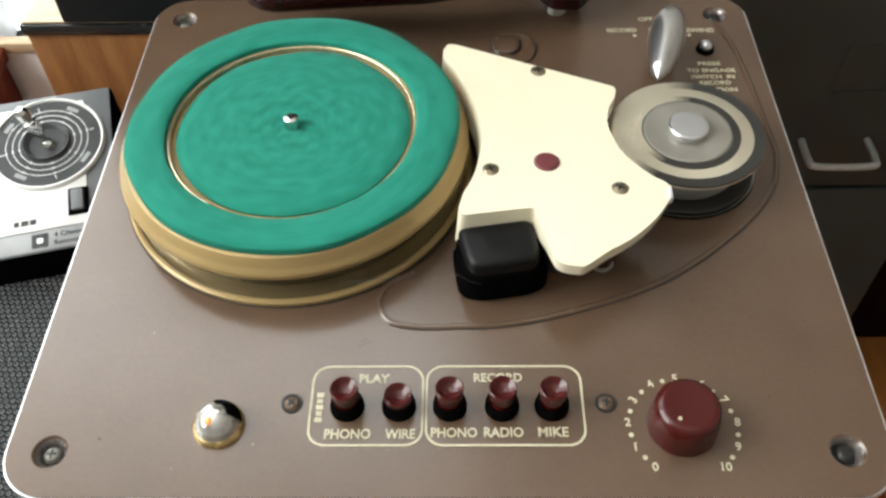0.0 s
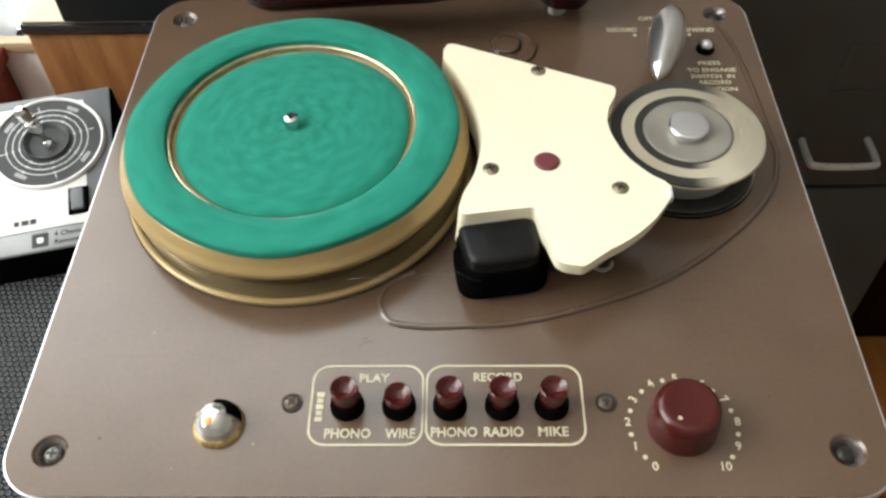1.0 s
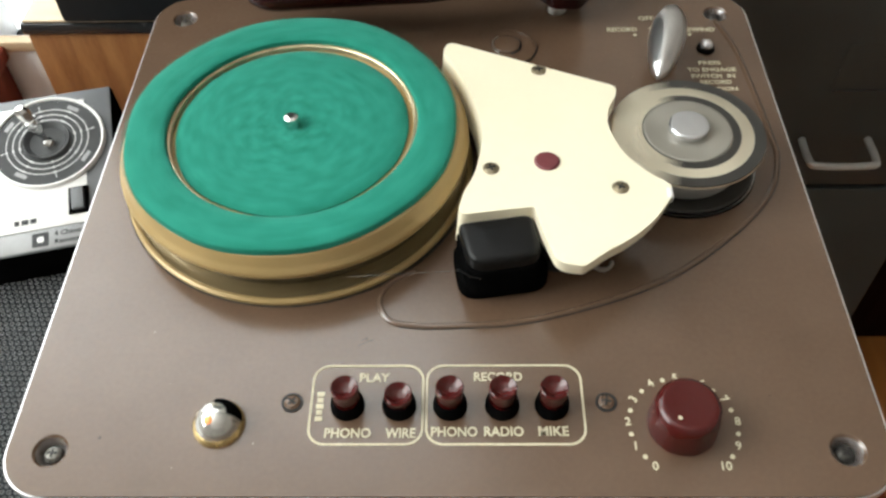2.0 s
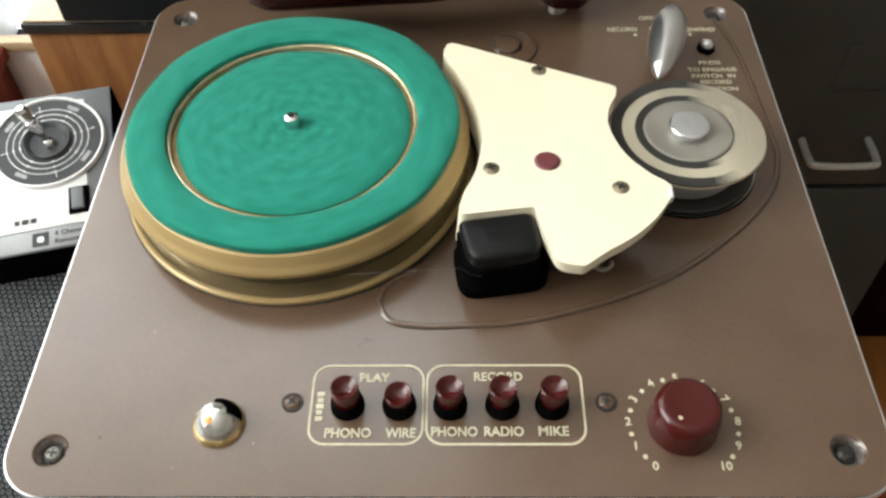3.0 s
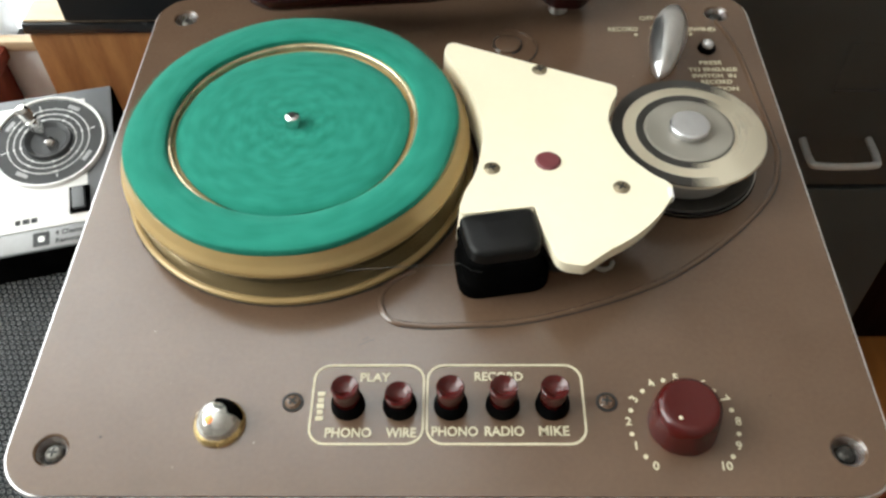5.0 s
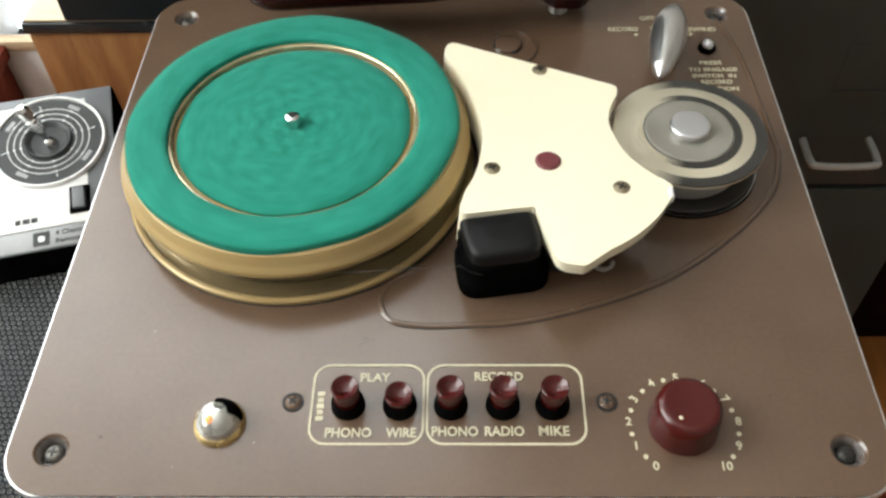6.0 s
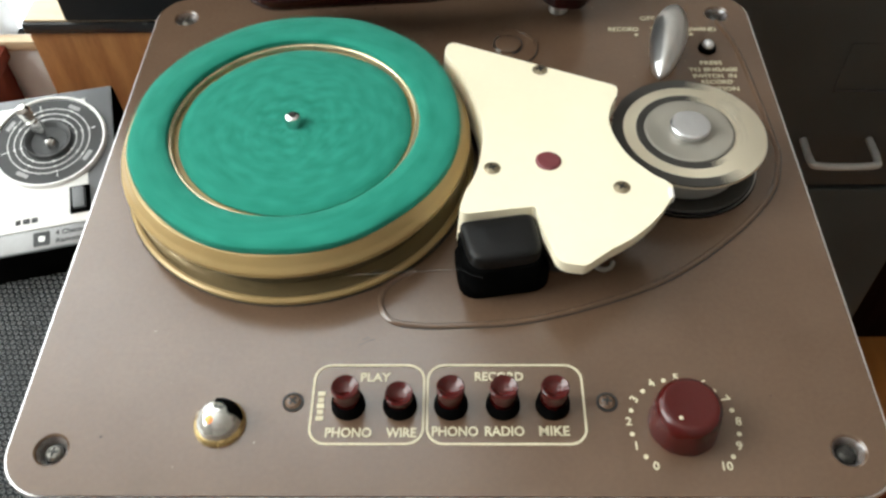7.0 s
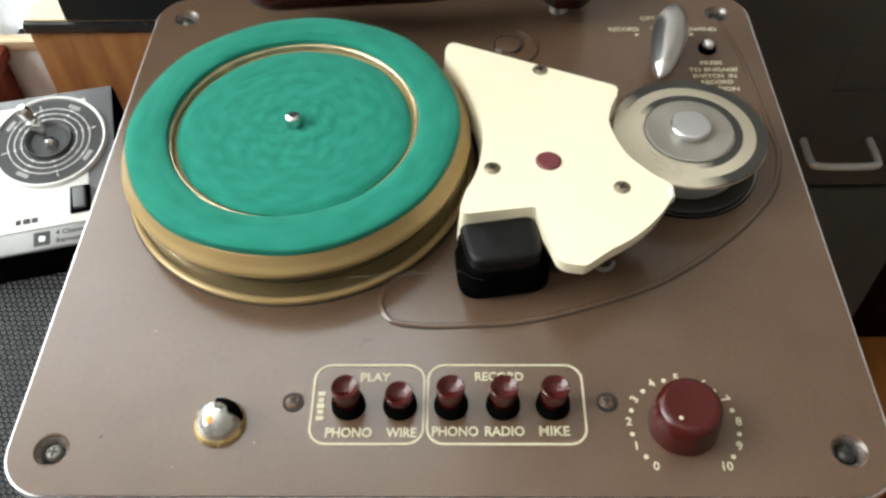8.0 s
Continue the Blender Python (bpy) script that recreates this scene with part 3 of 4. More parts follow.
        rows.append([bm.verts.new((wd * math.cos(2 * math.pi * j / seg), y, zc + ht * math.sin(2 * math.pi * j / seg))) for j in range(seg)])
    for a, b in zip(rows, rows[1:]):
        for j in range(seg):
            bm.faces.new((a[j], a[(j + 1) % seg], b[(j + 1) % seg], b[j]))
    bm.faces.new(rows[0])
    bm.faces.new(rows[-1][::-1])
    part("handle", bm, M["lever"], lev, "polished chrome teardrop handle")
    part("lever_boss", lathe([(0.0075, 0), (0.0070, 0.004), (0.0060, 0.010), (0, 0.010)], 32, m=pose(0, 0.006, 0)), M["black"], lev)
    for x, y in ((0.0996, 0.2413), (0.1088, 0.2470), (0.1285, 0.2413)):
        rel(part("index_dot", lathe([(0, 0.0003), (0.0010, 0.0003), (0.0010, 0)], 14, m=pose(x, y, 0)), M["ink"], rec))
    for word, x, y, w, s in (("RECORD", 0.0931, 0.2457, 0.0160, 0.0046), ("OFF", 0.1072, 0.2553, 0.0082, 0.0046), ("REWIND", 0.1338, 0.2450, 0.0172, 0.0046),
                             ("PRESS", 0.1347, 0.2173, 0.0113, 0.0040), ("TO ENGAGE", 0.1349, 0.2119, 0.0248, 0.0040), ("SWITCH  IN", 0.1348, 0.2069, 0.0222, 0.0040),
                             ("RECORD", 0.1352, 0.2022, 0.0158, 0.0040), ("POSITION", 0.1355, 0.1970, 0.0195, 0.0040)):
        rel(lettering(word, x, y, s, rec, width=w))
    eb = rel(empty("engage_button", 0.1348, 0.2290, 0))
    eb.parent = rec
    part("collar", lathe([(0.0030, 0.0022), (0.0044, 0.0018), (0.0048, 0), (0.0030, 0)], 32), M["black"], eb)
    part("stud", lathe([(0.0034 * math.cos(radians(a)), 0.0025 + 0.0032 * math.sin(radians(a))) for a in range(0, 91, 10)] , 28), M["aluminium"], eb, "chrome domed stud")

    # small catch below the cover
    rel(part("catch", tube([(0.0655 + 0.0042 * math.cos(radians(a)), 0.0862 + 0.0042 * math.sin(radians(a)), 0.0012) for a in range(180, 361, 15)], 0.0010, 8), M["steel"], rec, "small wire loop"))

    # cream cover over the heads
    cov = rel(empty("head_cover", 0, 0, 0))
    cov.parent = rec
    ol = [(p.x, p.y, 0) for p in spline([(0.0058, 0.0995), (0.0108, 0.1116), (0.0136, 0.1284), (0.0138, 0.1372), (0.0120, 0.1500), (0.0076, 0.1653), (0.0030, 0.1770)], 5)]   # hollow beside the drum
    bay = [(p.x, p.y, 0) for p in spline([(0.0755, 0.1575), (0.0718, 0.1492), (0.0703, 0.1400), (0.0721, 0.1295), (0.0765, 0.1190), (0.0841, 0.1095), (0.0895, 0.1052)], 5)]
    lobe = [(x, y, 0) for x, y in arc(0.0335, 0.1265, 0.0650, -27, -62, 8)]
    ol = soften([(0.0026, 0.0868)] + ol + [(-0.0038, 0.1890, 0.6), (-0.0010, 0.1972, 0.9)] + [(0.0768, 0.1638)] + bay + [(0.0925, 0.1020, 0.5), (0.0905, 0.0935, 0.6)] + lobe
                + [(0.0528, 0.0606, 0.25), (0.0426, 0.0624, 1.9), (0.0376, 0.0800, 1.0), (0.0356, 0.0912, 0.35)], 0.0055, 6)
    bm = prism(ol, 0.0125, 0.0310, 0.0036, 6)
    for v in bm.verts:
        if v.co.z > 0.0200:
            v.co.x += 0.0014 * min(1, max(0, (0.030 - v.co.x) / 0.016)) * (v.co.z - 0.0200) / 0.0110
    for v in bm.verts:
        if v.co.z < 0.0130:
            k = min(1, max(0, (v.co.x - 0.034) / 0.005))
            v.co.z += 0.0115 * k
            v.co.xy += (Vector((0.056, 0.100)) - v.co.xy) * 0.03 * k
    part("shell", bm, M["cream"], cov, "cream plastic shell")
    # Added near-black block standing in for the shade under the shell.
    part("under_shade_block", prism([(x * 0.80 + 0.0060, (y - 0.135) * 0.72 + 0.135) for x, y in ol], 0.0001, 0.0124), M["void"], cov)
    for i, (x, y) in enumerate(((0.0186, 0.1125), (0.0712, 0.1013), (0.0422, 0.1755))):
        sc = screw("screw", cov, x, y, 0.0311, 0.0035, M["old_brass"], 0.0008, 20 + 40 * i)
    # White block standing in for the bright glint at this corner.
    part("corner_glint", box(0.0030, 0.0060, 0.0044, 0.0908, 0.0985, 0.0270, 0.0012), M["white_plate"], cov, "white block painted as a glint on the corner")
    part("plug", lathe([(0, 0.0008), (0.0046, 0.0007), (0.0054, 0.0001), (0.0054, -0.0003), (0, -0.0003)], 36, m=pose(0.0422, 0.1165, 0.0312)), M["maroon_cap"], cov, "dull maroon plug")
    return rec


def build_drum():
    d = empty("turntable_drum", DRUM[0], DRUM[1], 0.0008)
    tagged(d, "tan metal turntable drum wound with wire under green felt", "turntable")
    part("lower_flange", lathe([(0.060, 0.0040), (0.0705, 0.0036), (0.0735, 0.0024), (0.0762, 0.0018), (0.0770, 0.0019)], 128), M["dish"], d, "tan reflecting dish")
    part("lower_rim", lathe([(0.0768, 0.0016), (0.0774, 0.0026), (0.0786, 0.0029), (0.0797, 0.0020), (0.0797, 0.0002), (0.060, 0.0002)], 128), M["tan"], d, "tan lower rim")
    part("wire_winding", lathe([(0.0700, 0.0036), (0.0716, 0.0044), (0.0722, 0.0080), (0.0726, 0.0120), (0.0720, 0.0149)], 128), M["winding"], d, "bright steel wire winding")
    part("upper_flange", lathe([(0.060, 0.0150), (0.0758, 0.0148), (0.0771, 0.0152), (0.0780, 0.0163), (0.0783, 0.0178), (0.0779, 0.0192), (0.0768, 0.0203), (0.0758, 0.0222), (0.0750, 0.0242), (0.0742, 0.0256), (0.0732, 0.0260), (0.0550, 0.0264), (0.0543, 0.0260), (0.0540, 0.0238), (0.0, 0.0238)], 128), M["tan"], d, "tan upper flange")

    def felt(r0, r1, z0, z1, seed, wob):
        bm = bmesh.new()
        n, rows = 144, []
        prof = [(0, 0), (0, 0.45), (0.03, 0.8), (0.10, 1.0), (0.3, 1.06), (0.7, 1.06), (0.90, 1.0), (0.965, 0.82), (1, 0.42), (1, 0)]
        for i in range(n):
            a = 2 * math.pi * i / n
            e = wob * (noise.noise(Vector((2.2 * math.cos(a) + seed, 2.2 * math.sin(a), seed))) + 0.6 * math.cos(a - 0.7))
            ei = wob * 0.5 * noise.noise(Vector((1.5 * math.cos(a), 1.5 * math.sin(a) + seed, 3)))
            lo, hi = (r0 + ei if r0 else 0.0004), r1 + e
            rows.append([bm.verts.new(((lo + (hi - lo) * t) * math.cos(a), (lo + (hi - lo) * t) * math.sin(a), z0 + (z1 - z0) * h + 0.00025 * noise.noise(Vector((5 * t + 9 * math.cos(a), 9 * math.sin(a), seed)))))
                         for t, h in prof])
        for i in range(n):
            a, b = rows[i], rows[(i + 1) % n]
            for k in range(len(prof) - 1):
                bm.faces.new((a[k], b[k], b[k + 1], a[k + 1]))
        return bm

    part("felt_ring", felt(0.0554, 0.0737, 0.0259, 0.0292, 2.0, 0.0014), M["felt"], d, "green felt ring with uneven rim")
    part("felt_disc", felt(0, 0.0520, 0.0237, 0.0263, 7.0, 0.0008), M["felt"], d, "green felt centre disc")
    part("groove_lip", lathe([(0.0560, 0.0256), (0.0553, 0.0264), (0.0545, 0.0265), (0.0539, 0.0260), (0.0535, 0.0240)], 128), M["lip"], d, "bare metal lip round the centre disc")
    rng = random.Random(5)
    verts, faces = [], []
    for i in range(2200):
        a = rng.uniform(0, 2 * math.pi)
        r = 0.0728 + 0.0008 * math.cos(a - 0.7) + rng.uniform(-0.0006, 0.0008)
        z = rng.uniform(0.0268, 0.0292)
        b = a + rng.gauss(0, 0.35)
        ln = rng.uniform(0.0006, 0.0024)
        k = len(verts)
        c, q = math.cos(a), math.sin(a)
        verts += [(r * c - 0.00006 * q, r * q + 0.00006 * c, z), (r * c + 0.00006 * q, r * q - 0.00006 * c, z), (r * c, r * q, z + 0.00010),
                  (r * c + ln * math.cos(b), r * q + ln * math.sin(b), z + rng.gauss(0, 0.0005))]
        faces += [(k, k + 1, k + 3), (k + 1, k + 2, k + 3), (k + 2, k, k + 3)]
    me = bpy.data.meshes.new("felt_fuzz")
    me.from_pydata(verts, [], faces)
    me.materials.append(M["felt"])
    fuzz = new("felt_fuzz", me)
    fuzz.parent = d
    tagged(fuzz, kind="stuff")
    part("spindle_hole", lathe([(0, 0.0317), (0.0016, 0.0317), (0.0016, 0.0310), (0, 0.0310)], 20), M["void"], d, "dark bore of the spindle")
    part("spindle", lathe([(0.0034, 0.0236), (0.0036, 0.0294), (0.0031, 0.0310), (0.0018, 0.0318), (0.0017, 0.0312), (0, 0.0309)], 28), M["chrome"], d, "chrome spindle tip")
    return d


def build_spool():
    s = empty("wire_spool", SPOOL[0], SPOOL[1], 0.0012)
    tagged(s, "small metal wire spool with pale and dark banded flange", "wire spool")
    part("lower_flange", lathe([(0.010, 0.0006), (0.0325, 0.0006), (0.0332, 0.0012), (0.0325, 0.0018), (0.010, 0.0020)], 72), M["flange_dark"], s)
    part("winding", lathe([(0.0255, 0.0018), (0.0262, 0.0030), (0.0262, 0.0160), (0.0255, 0.0170)], 72), M["bow_steel"], s, "fine steel wire winding")
    part("upper_flange", lathe([(0.010, 0.0165), (0.0335, 0.0170), (0.0345, 0.0178), (0.0342, 0.0188), (0.0330, 0.0192), (0.0, 0.0190)], 96), M["flange"], s, "pale flange")
    part("dark_band", ring_band(0.0293, 0.0343, 0.0186, 0.01945, 69, 291), M["flange_dark"], s, "dark outer band")
    part("dark_band", ring_band(0.0199, 0.0235, 0.0186, 0.01945, 69, 291), M["flange_dark"], s, "dark inner band")
    part("dark_rim", ring_band(0.0197, 0.0202, 0.0186, 0.01945, -69, 69), M["flange_dark"], s, "thin dark line")
    part("hub_disc", lathe([(0, 0.0200), (0.0186, 0.0200), (0.0190, 0.0200), (0.0197, 0.0196), (0.0198, 0.0188), (0, 0.0188)], 72), M["hub_disc"], s, "grey hub disc")
    part("cap", lathe([(0, 0.0236), (0.0080, 0.0236), (0.0085, 0.0235), (0.0089, 0.0231), (0.0091, 0.0222), (0.0090, 0.0208), (0.0084, 0.0198), (0, 0.0198)], 56), M["aluminium"], s, "polished steel cap")
    return s


HEAD = (0.0220, 0.0797)


HEAD_TURN = 9.0


def build_head():
    base = empty("head_base", HEAD[0], HEAD[1], 0, HEAD_TURN)
    tagged(base, "black bakelite base of the recording head", "recording head")
    foot = soften([(-0.0185, -0.0105, 1.5), (-0.0178, 0.0130, 0.5), (0.0195, 0.0130, 0.5), (0.0205, -0.0105, 1.7)], 0.0062)
    part("skirt", dome_block(foot, 0.0001, 0.0090, 0.0025), M["black"], base)
    head = empty("recording_head", HEAD[0], HEAD[1] - 0.002, 0.0090, HEAD_TURN)
    tagged(head, "black bakelite recording head with rounded top", "recording head")
    shape = soften([(-0.0142, -0.0100, 1.5), (-0.0158, 0.0118, 0.6), (0.0150, 0.0118, 0.7), (0.0152, -0.0100, 1.6)], 0.0050)
    part("body", dome_block([(x * 1.06, y * 1.05) for x, y in shape], -0.0070, 0.0084, 0.0012), M["black"], head)
    part("cap", dome_block(shape, 0.0088, 0.0152, 0.0026), M["black_cap"], head, "glossy domed black cap")
    back = pose(0, 0, 0, 0, 0, -HEAD_TURN)
    part("wire_guide", tube([back @ Vector(p) for p in ((-0.0175, -0.0080, 0.0063), (-0.0125, -0.0112, 0.0055), (-0.008, -0.0122, 0.0052))], 0.0003, 6), M["black_cap"], head, "thin black wire guide")
    part("wire", tube([back @ Vector((-0.0620, -0.0110, 0.0054)), back @ Vector((-0.0172, -0.0086, 0.0060))], 0.00010, 6), M["wire"], head, "taut steel wire")
    return head


# ---------------------------------------------------------------- phono arm at the back of the deck
def build_phono_arm():
    arm = empty("phono_arm", 0.0615, 0.2645, 0)
    tagged(arm, "maroon bakelite phono arm resting over the deck, darkened as if back-lit", "tone arm")
    part("pivot_foot", lathe([(0, 0.018), (0.0034, 0.018), (0.0036, 0.004), (0.0050, 0.002), (0.0052, 0), (0, 0)], 32, m=pose(-0.002, 0, 0)), M["steel"], arm, "steel pivot post")
    part("pivot_housing", prism(soften([(-0.0125, 0.020), (-0.0125, -0.0090), (-0.0060, -0.0170), (0.0080, -0.0170), (0.0140, -0.0090), (0.0140, 0.020)], 0.003), 0.0125, 0.034, 0.003, 4), M["maroon_arm"], arm, "maroon pivot housing")
    bm = bmesh.new()
    rows, seg = [], 20
    for i in range(29):
        t = i / 28
        x = -0.010 - 0.158 * t
        tip = math.sqrt(max(0.0004, 1 - max(0, (t - 0.86) / 0.14) ** 2))
        w = (0.0115 + 0.0105 * t * t) * tip
        rows.append([bm.verts.new((x, -0.017 * min(1, t / 0.4) ** 0.7 + w * math.cos(2 * math.pi * j / seg), 0.030 + (0.0085 + 0.002 * t) * tip * math.sin(2 * math.pi * j / seg))) for j in range(seg)])
    for a, b in zip(rows, rows[1:]):
        for j in range(seg):
            bm.faces.new((a[j], a[(j + 1) % seg], b[(j + 1) % seg], b[j]))
    bm.faces.new(rows[0])
    bm.faces.new(rows[-1][::-1])
    part("arm_tube", bm, M["maroon_arm"], arm, "curved maroon arm")
    part("needle_screw", lathe([(0, 0.008), (0.0026, 0.0078), (0.0030, 0.006), (0.0030, -0.004), (0, -0.004)], 20, m=pose(-0.1310, -0.0290, 0.0345, 60, 0, 0)), M["steel"], arm, "steel needle screw")
    return arm


# ---------------------------------------------------------------- the desk and what stands on it
def build_desk():
    d = empty("desk", 0.0, 0.2, FLOOR_Z)
    tagged(d, "dark wooden desk under the recorder", "desk")
    h = TABLE_Z - FLOOR_Z
    part("tabletop", box(0.535, 0.70, 0.035, -0.0325, -0.01, h - 0.035, 0.004), M["dark_red_wood"], d)
    for sx in (-0.26, 0.195):
        for sy in (-0.31, 0.28):
            part("leg", box(0.05, 0.05, h - 0.035, sx, sy, 0, 0.004), M["dark_red_wood"], d)


def build_speaker_box():
    s = empty("speaker_cabinet", -0.1025, 0.438, TABLE_Z, 0)
    tagged(s, "walnut veneered cabinet with black top edging", "cabinet")
    top = 0.0945
    part("body", box(0.375, 0.18, top - 0.010, 0, 0, 0, 0.001), M["wood"], s)
    part("edging", box(0.379, 0.184, 0.0085, 0, 0, top - 0.0098, 0.001), M["rack"], s, "worn black edging")
    # The top's sunlit look is put into its pale colour.
    part("top_panel", box(0.375, 0.18, 0.0018, 0, 0, top - 0.0012, 0.0006), M["wood_top"], s, "wood top with sunlight put into its pale colour")
    b = empty("black_box", -0.103, 0.4245, TABLE_Z + top + 0.0007, 0)
    tagged(b, "tall plain matt black box on the wooden cabinet", "box")
    part("body", box(0.3175, 0.16, 0.46, 0.00125, 0, 0, 0.003), M["black_paint"], b)


def build_joystick_box():
    r = 13.5
    z = -0.05
    j = empty("joystick_remote", -0.2335, 0.1975, TABLE_Z + 0.078, r)
    tagged(j, "grey joystick balance remote with white front plate", "remote control")
    h = z - (TABLE_Z + 0.078)
    tilt, k = 10.0, 0.89
    turn = pose(0, 0, 0, tilt, 0, r)
    j.matrix_basis = Matrix.Translation(Vector((-0.2250, 0.2112, -0.0480)) - turn @ Vector((0.0100 * k, 0.0165 * k, h * k))) @ turn @ Matrix.Diagonal((k, k, k, 1))
    bm = box(0.104, 0.1196, h, -0.002, -0.0032, 0, 0.002)
    foot = turn.inverted() @ (Vector((0, 0, TABLE_Z + 0.0764 - j.location.z)) / k)
    for v in bm.verts:
        if v.co.z < h * 0.5:
            v.co.z = (foot.length_squared - foot.x * v.co.x - foot.y * v.co.y) / foot.z
    part("housing", bm, M["black"], j, "black plastic wedge-shaped housing")
    part("top_panel", box(0.102, 0.1176, 0.0012, -0.002, -0.0032, h - 0.0006, 0.0004), M["grey_plastic"], j, "grey top panel")
    part("white_plate", box(0.086, 0.095, 0.0012, -0.0105, 0.0005, h, 0.0005), M["white_plate"], j, "white metal plate")
    part("name_plate", box(0.084, 0.0135, 0.0012, -0.0115, -0.0545, h - 0.0002, 0.0004), M["silver_plate"], j)
    cx, cy = 0.0100, 0.0165
    part("dial_rim", lathe([(0.0328, 0.0012), (0.0335, 0.0028), (0.0345, 0.0030), (0.0352, 0.0020), (0.0354, 0)], 72, m=pose(cx, cy, h + 0.0008)), M["white_plate"], j, "white dial rim")
    part("dial_face", lathe([(0.0130, 0.0018), (0.0330, 0.0018), (0.0330, 0.0)], 72, m=pose(cx, cy, h + 0.0008)), M["dial_face"], j, "grey dial face")
    for rr in (0.0168, 0.0208, 0.0248):
        o = part("dial_ring", ring_band(rr, rr + 0.0005, 0.0, 0.0004, n=60), M["print_white"], j)
        o.location = (cx, cy, h + 0.0025)
        for a in range(8):
            o = part("dial_mark", box(0.0013, 0.0013, 0.0003, 0, rr + 0.0002, 0, 0), M["print_white"], j)
            o.matrix_basis = pose(cx, cy, h + 0.0028, 0, 0, a * 45 + 10)
    for a in range(8):
        if a % 2:
            o = part("dial_label", prism(round_rect(-0.0040, 0.0268, 0.0040, 0.0296, 0.0004, 3), 0, 0.0003), M["silver_plate"], j)
        else:
            o = part("dial_bar", box(0.0005, 0.0030, 0.0003, 0, 0.0278, 0, 0), M["print_white"], j)
        o.matrix_basis = pose(cx, cy, h + 0.0026, 0, 0, a * 45 + 10)
    part("well", lathe([(0, 0.0003), (0.006, 0.0003), (0.0110, 0.0010), (0.0128, 0.0028), (0.0140, 0.0034), (0.0148, 0.0010)], 48, m=pose(cx, cy, h + 0.0008 + 0.0006)), M["dial_face"], j, "grey joystick well")
    st = empty("joystick", cx, cy, h)
    st.parent = j
    m = Vector((-0.22, 0.17, 0.9)).to_track_quat("Z", "Y").to_matrix().to_4x4()
    st.matrix_basis = Matrix.Translation((cx + 0.0018, cy - 0.0022, h - 0.001)) @ m
    part("stick_ball", lathe([(0.0052 * math.cos(radians(a)), 0.0052 * math.sin(radians(a)) + 0.002) for a in range(-90, 91, 10)], 28), M["chrome"], st)
    part("stick", lathe([(0.0022, 0.004), (0.0024, 0.010), (0.0048, 0.014), (0.0052, 0.022), (0.0044, 0.0225), (0.0044, 0.024), (0.0052, 0.0245), (0.0050, 0.029), (0.0030, 0.031), (0, 0.0315)], 28), M["chrome"], st, "chrome joystick")
    st.scale = (0.82, 0.82, 1.12)
    for i, w in enumerate((0.0030, 0.0042, 0.0036)):
        part("logo_bar", box(w, 0.0034, 0.0003, -0.0090 + 0.0048 * i, -0.0405, h + 0.0011, 0), M["dial_face"], j)
    for q in (0.0, 1.0):
        bm = prism(round_rect(-0.0048 + 0.0030 * q, -0.0048 + 0.0030 * q, 0.0048 - 0.0030 * q, 0.0048 - 0.0030 * q, 0.0008), 0, 0.0003 + 0.0001 * q)
        part("emblem", bm, M["white_plate"] if q else M["dial_face"], j).location = (0.0045, -0.0545, h + 0.0009)
    lettering("4 Channel", 0.0125, -0.0520, 0.0046, j, z=h + 0.0012, mat=M["dial_face"], align="LEFT")
    lettering("Remote Control", 0.0125, -0.0575, 0.0046, j, z=h + 0.0012, mat=M["dial_face"], align="LEFT")
    sw = empty("power_switch", 0.0275, -0.0310, h + 0.001)
    sw.parent = j
    part("switch_frame", box(0.0120, 0.0190, 0.0016, 0, 0, 0, 0.0004), M["black"], sw)
    part("rocker", box(0.0075, 0.0140, 0.0035, 0, 0, 0.001, 0.001, m=pose(0, 0, 0, 7, 0, 0)), M["grey_plastic"], sw)


def build_grille():
    g = empty("perforated_rack", -0.2375, 0.13, TABLE_Z)
    tagged(g, "black perforated metal rack beside the recorder", "rack")
    part("tray", box(0.125, 0.34, 0.0755, 0, -0.04, 0, 0.003), M["black_paint"], g)
    ring = [(math.cos(math.pi * a / 3), math.sin(math.pi * a / 3)) for a in range(6)]
    verts, faces, dark = [], [], []
    for i in range(36):
        for k in range(70):
            x, y = -0.058 + 0.0033 * i + (0.00165 if k % 2 else 0), -0.19 + 0.0030 * k
            if x > 0.058:
                continue
            n = len(verts)
            for r, z in ((0.00135, 0.0753), (0.00095, 0.0762), (0.00065, 0.0760), (0.0005, 0.0756)):
                verts += [(x + r * c, y + r * d, z) for c, d in ring]
            for lo in (0, 6, 12):
                faces += [(n + lo + q, n + lo + (q + 1) % 6, n + lo + 6 + (q + 1) % 6, n + lo + 6 + q) for q in range(6)]
                dark += [lo == 12] * 6
            faces.append(tuple(range(n + 18, n + 24)))
            dark.append(True)
    me = bpy.data.meshes.new("punched_relief")
    me.from_pydata(verts, [], faces)
    me.materials.append(M["bump_metal"])
    me.materials.append(M["void"])
    me.polygons.foreach_set("material_index", [int(v) for v in dark])
    ob = new("punched_relief", me)
    ob.parent = g
    tagged(ob, kind="stuff")


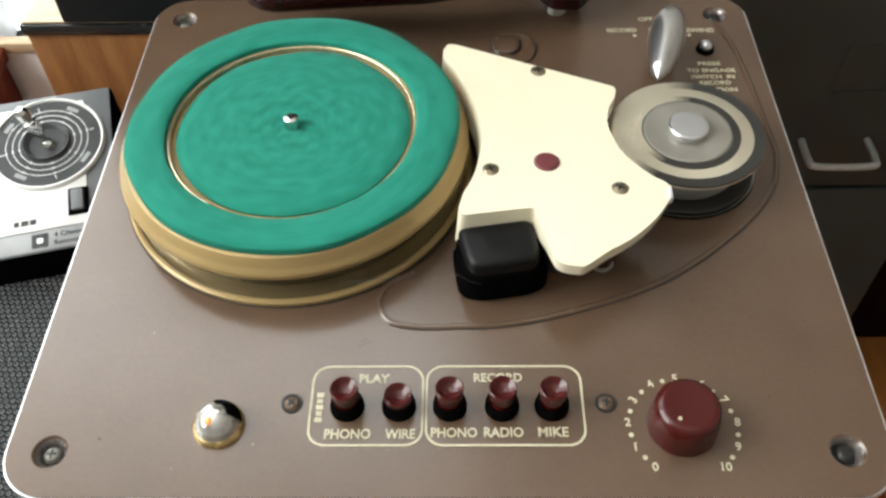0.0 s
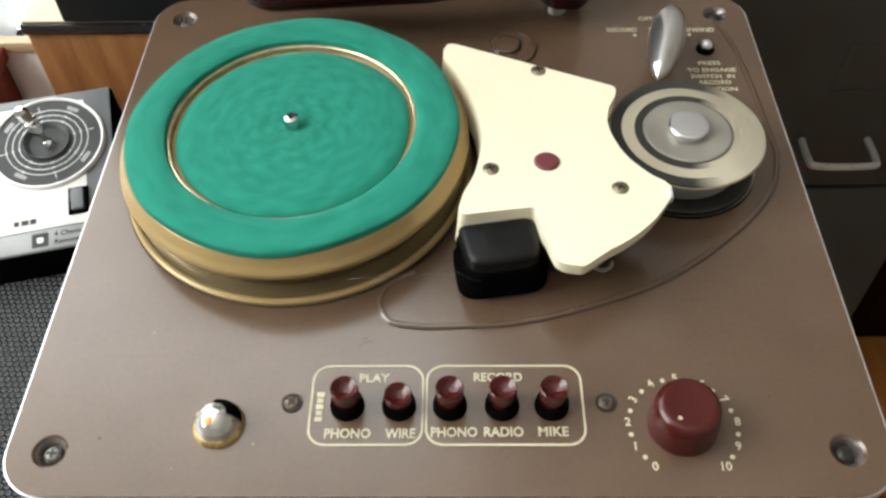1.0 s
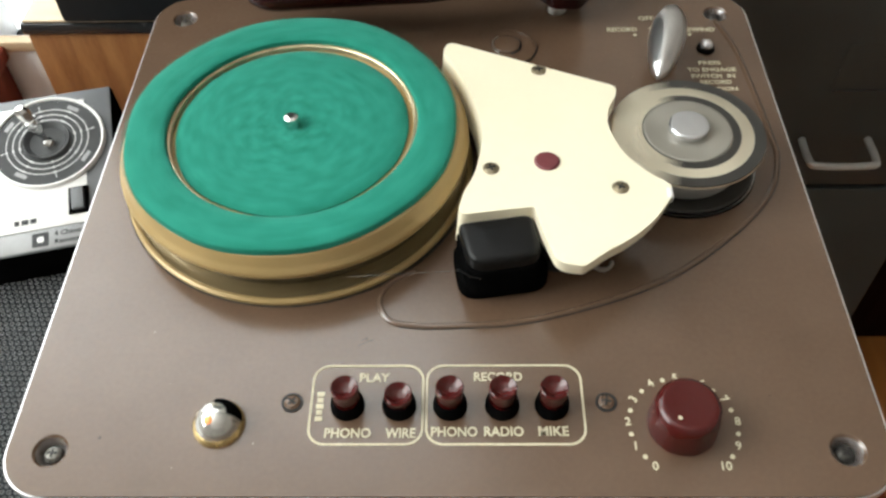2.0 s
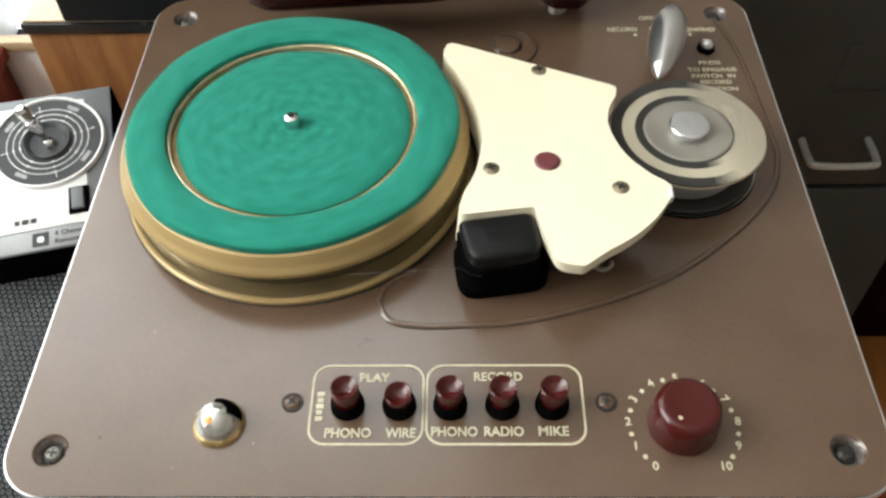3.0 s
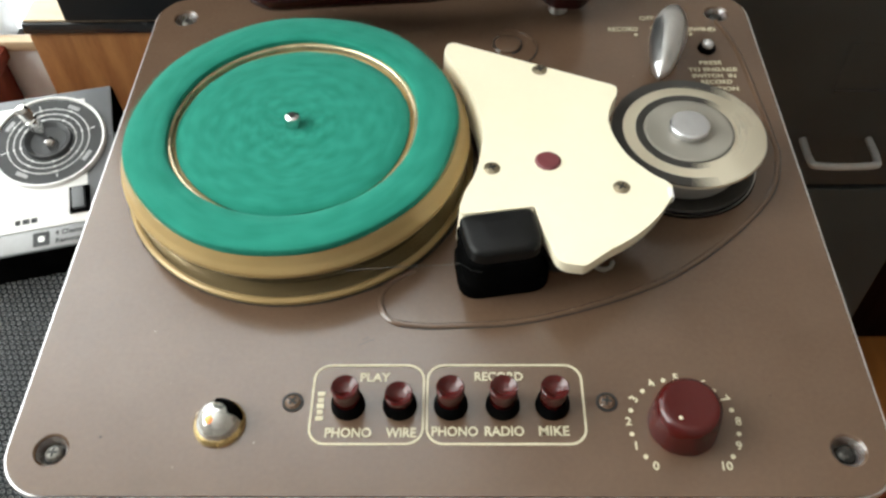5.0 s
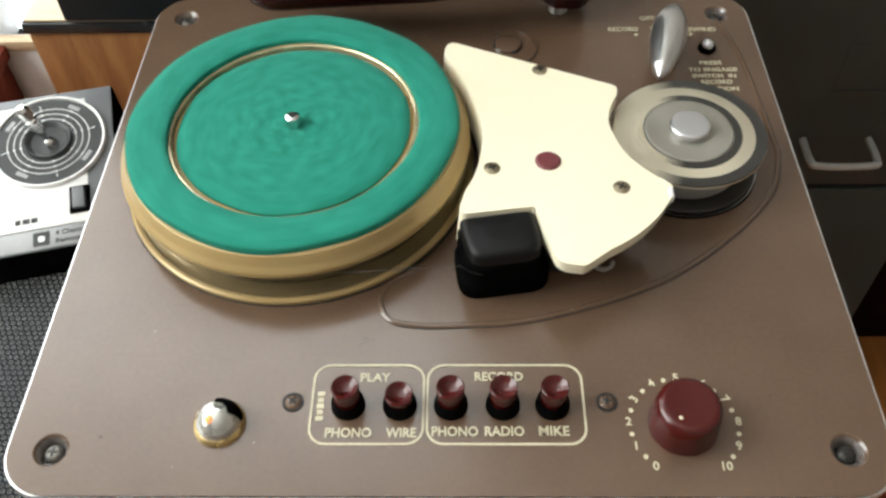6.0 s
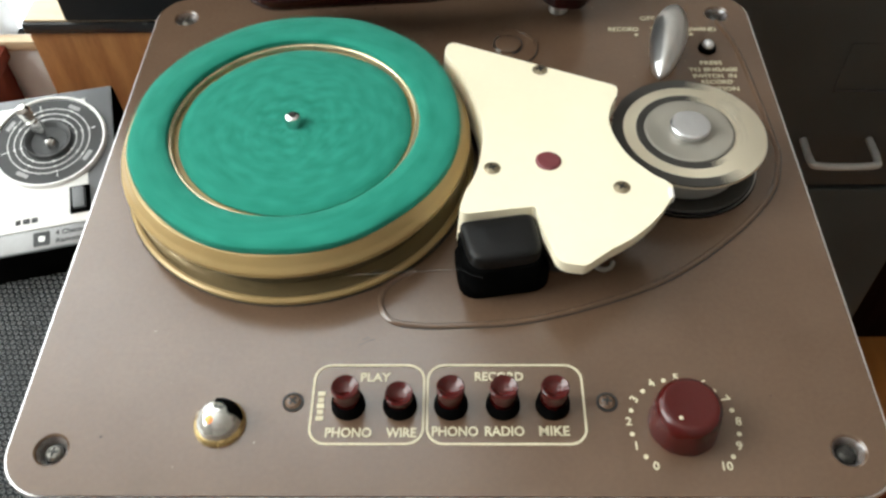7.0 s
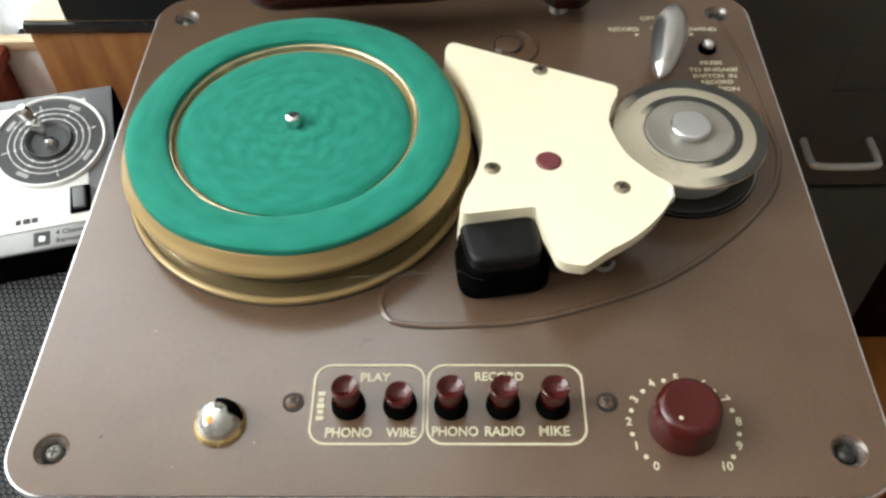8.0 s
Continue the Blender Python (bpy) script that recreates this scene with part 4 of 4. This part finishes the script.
def build_file_cabinet():
    c = empty("metal_cabinet", 0.329, 0.665, FLOOR_Z)
    tagged(c, "charcoal grey metal cabinet with steel bow handle", "cabinet")
    h, yf = 0.92, -0.115
    part("body", box(0.44, 0.215, h, 0, 0.002, 0, 0.004), M["cabinet"], c)
    for z0, hh in ((0.02, 0.425), (0.452, 0.45)):
        part("drawer_front", box(0.424, 0.012, hh, 0, yf + 0.006, z0, 0.003), M["cabinet"], c)
    x0, x1, z = 0.0450, 0.1150, 0.5245
    part("handle", tube(spline([(x0, yf, z), (x0, yf - 0.030, z), (x0 + 0.008, yf - 0.040, z), (x1 - 0.008, yf - 0.040, z), (x1, yf - 0.030, z), (x1, yf, z)], 6), 0.0040, 10), M["bow_steel"], c, "bright steel bow handle")
    hb = bmesh.new()
    slab(hb, 0.105, yf - 0.0004, 0.591, 0.100, 0.0012, 0.002)
    slab(hb, 0.105, yf - 0.0004, 0.650, 0.100, 0.0012, 0.002)
    slab(hb, 0.056, yf - 0.0004, 0.593, 0.002, 0.0012, 0.057)
    slab(hb, 0.154, yf - 0.0004, 0.593, 0.002, 0.0012, 0.057)
    part("label_holder", hb, M["cabinet"], c)
    sb = empty("sideboard", 0.905, 0.697, FLOOR_Z)
    tagged(sb, "wooden sideboard coloured near-black for the shade beside the metal cabinet", "sideboard")
    part("carcass", box(0.68, 0.11, 0.60, 0, 0, 0, 0.003), M["dark_wood"], sb)
    part("sideboard_top", box(0.70, 0.12, 0.02, 0, 0, 0.601, 0.003), M["dark_wood"], sb)
    w = empty("wooden_chest", -0.668, 0.722, FLOOR_Z)
    tagged(w, "dark red wooden chest in front of the window", "chest")
    part("chest_body", box(0.18, 0.07, 0.475, 0, 0, 0, 0.003), M["dark_red_wood"], w)
    part("chest_lid", box(0.19, 0.08, 0.02, 0, 0, 0.476, 0.003), M["dark_red_wood"], w)


build_room()
build_desk()
recorder = build_recorder()
drum = build_drum()
spool = build_spool()
head = build_head()
build_phono_arm()
build_speaker_box()
build_joystick_box()
build_grille()
build_file_cabinet()


# ---------------------------------------------------------------- what moves
DRUM_RATE, SPOOL_RATE = 468.0, 1256.5
SWAY = [(0, -4), (1.5, 6), (2.9, 13), (3.5, 2), (4.0, -7), (4.6, -18), (5.9, -7), (6.5, -4), (7.0, 0), (7.5, 4), (8.0, 22)]
DRUM_START, SPOOL_START = 0.0, 160.0
LIFT = [(0.0, 0.0), (0.5, 0.0006), (1.0, 0.0014), (1.5, 0.0021), (2.8, 0.0037), (3.5, 0.0053), (4.0, 0.0059), (4.7, 0.0069),
        (5.8, 0.0056), (6.6, 0.0041), (7.0, 0.0034), (7.5, 0.0026), (8.0, 0.0018)]


def motions():
    n = int(8.0 * FPS)
    lean = pose(DRUM[0], DRUM[1], 0.0014, 0.9, -0.7)
    walk(drum, [(i / FPS, lean @ pose(0, 0, 0, 0, 0, DRUM_START - DRUM_RATE * i / FPS)) for i in range(n + 1)])
    turn = [SPOOL_START - SPOOL_RATE * i / FPS + float(np.interp(i / FPS, [a for a, _ in SWAY], [b for _, b in SWAY])) for i in range(n + 1)]
    walk(spool, [(i / FPS, pose(SPOOL[0], SPOOL[1], 0.0012, 0, 0, turn[i])) for i in range(n + 1)])
    walk(head, [(t, pose(HEAD[0], HEAD[1] - 0.002, 0.0090 + z, 0, 0, HEAD_TURN)) for t, z in LIFT])


motions()
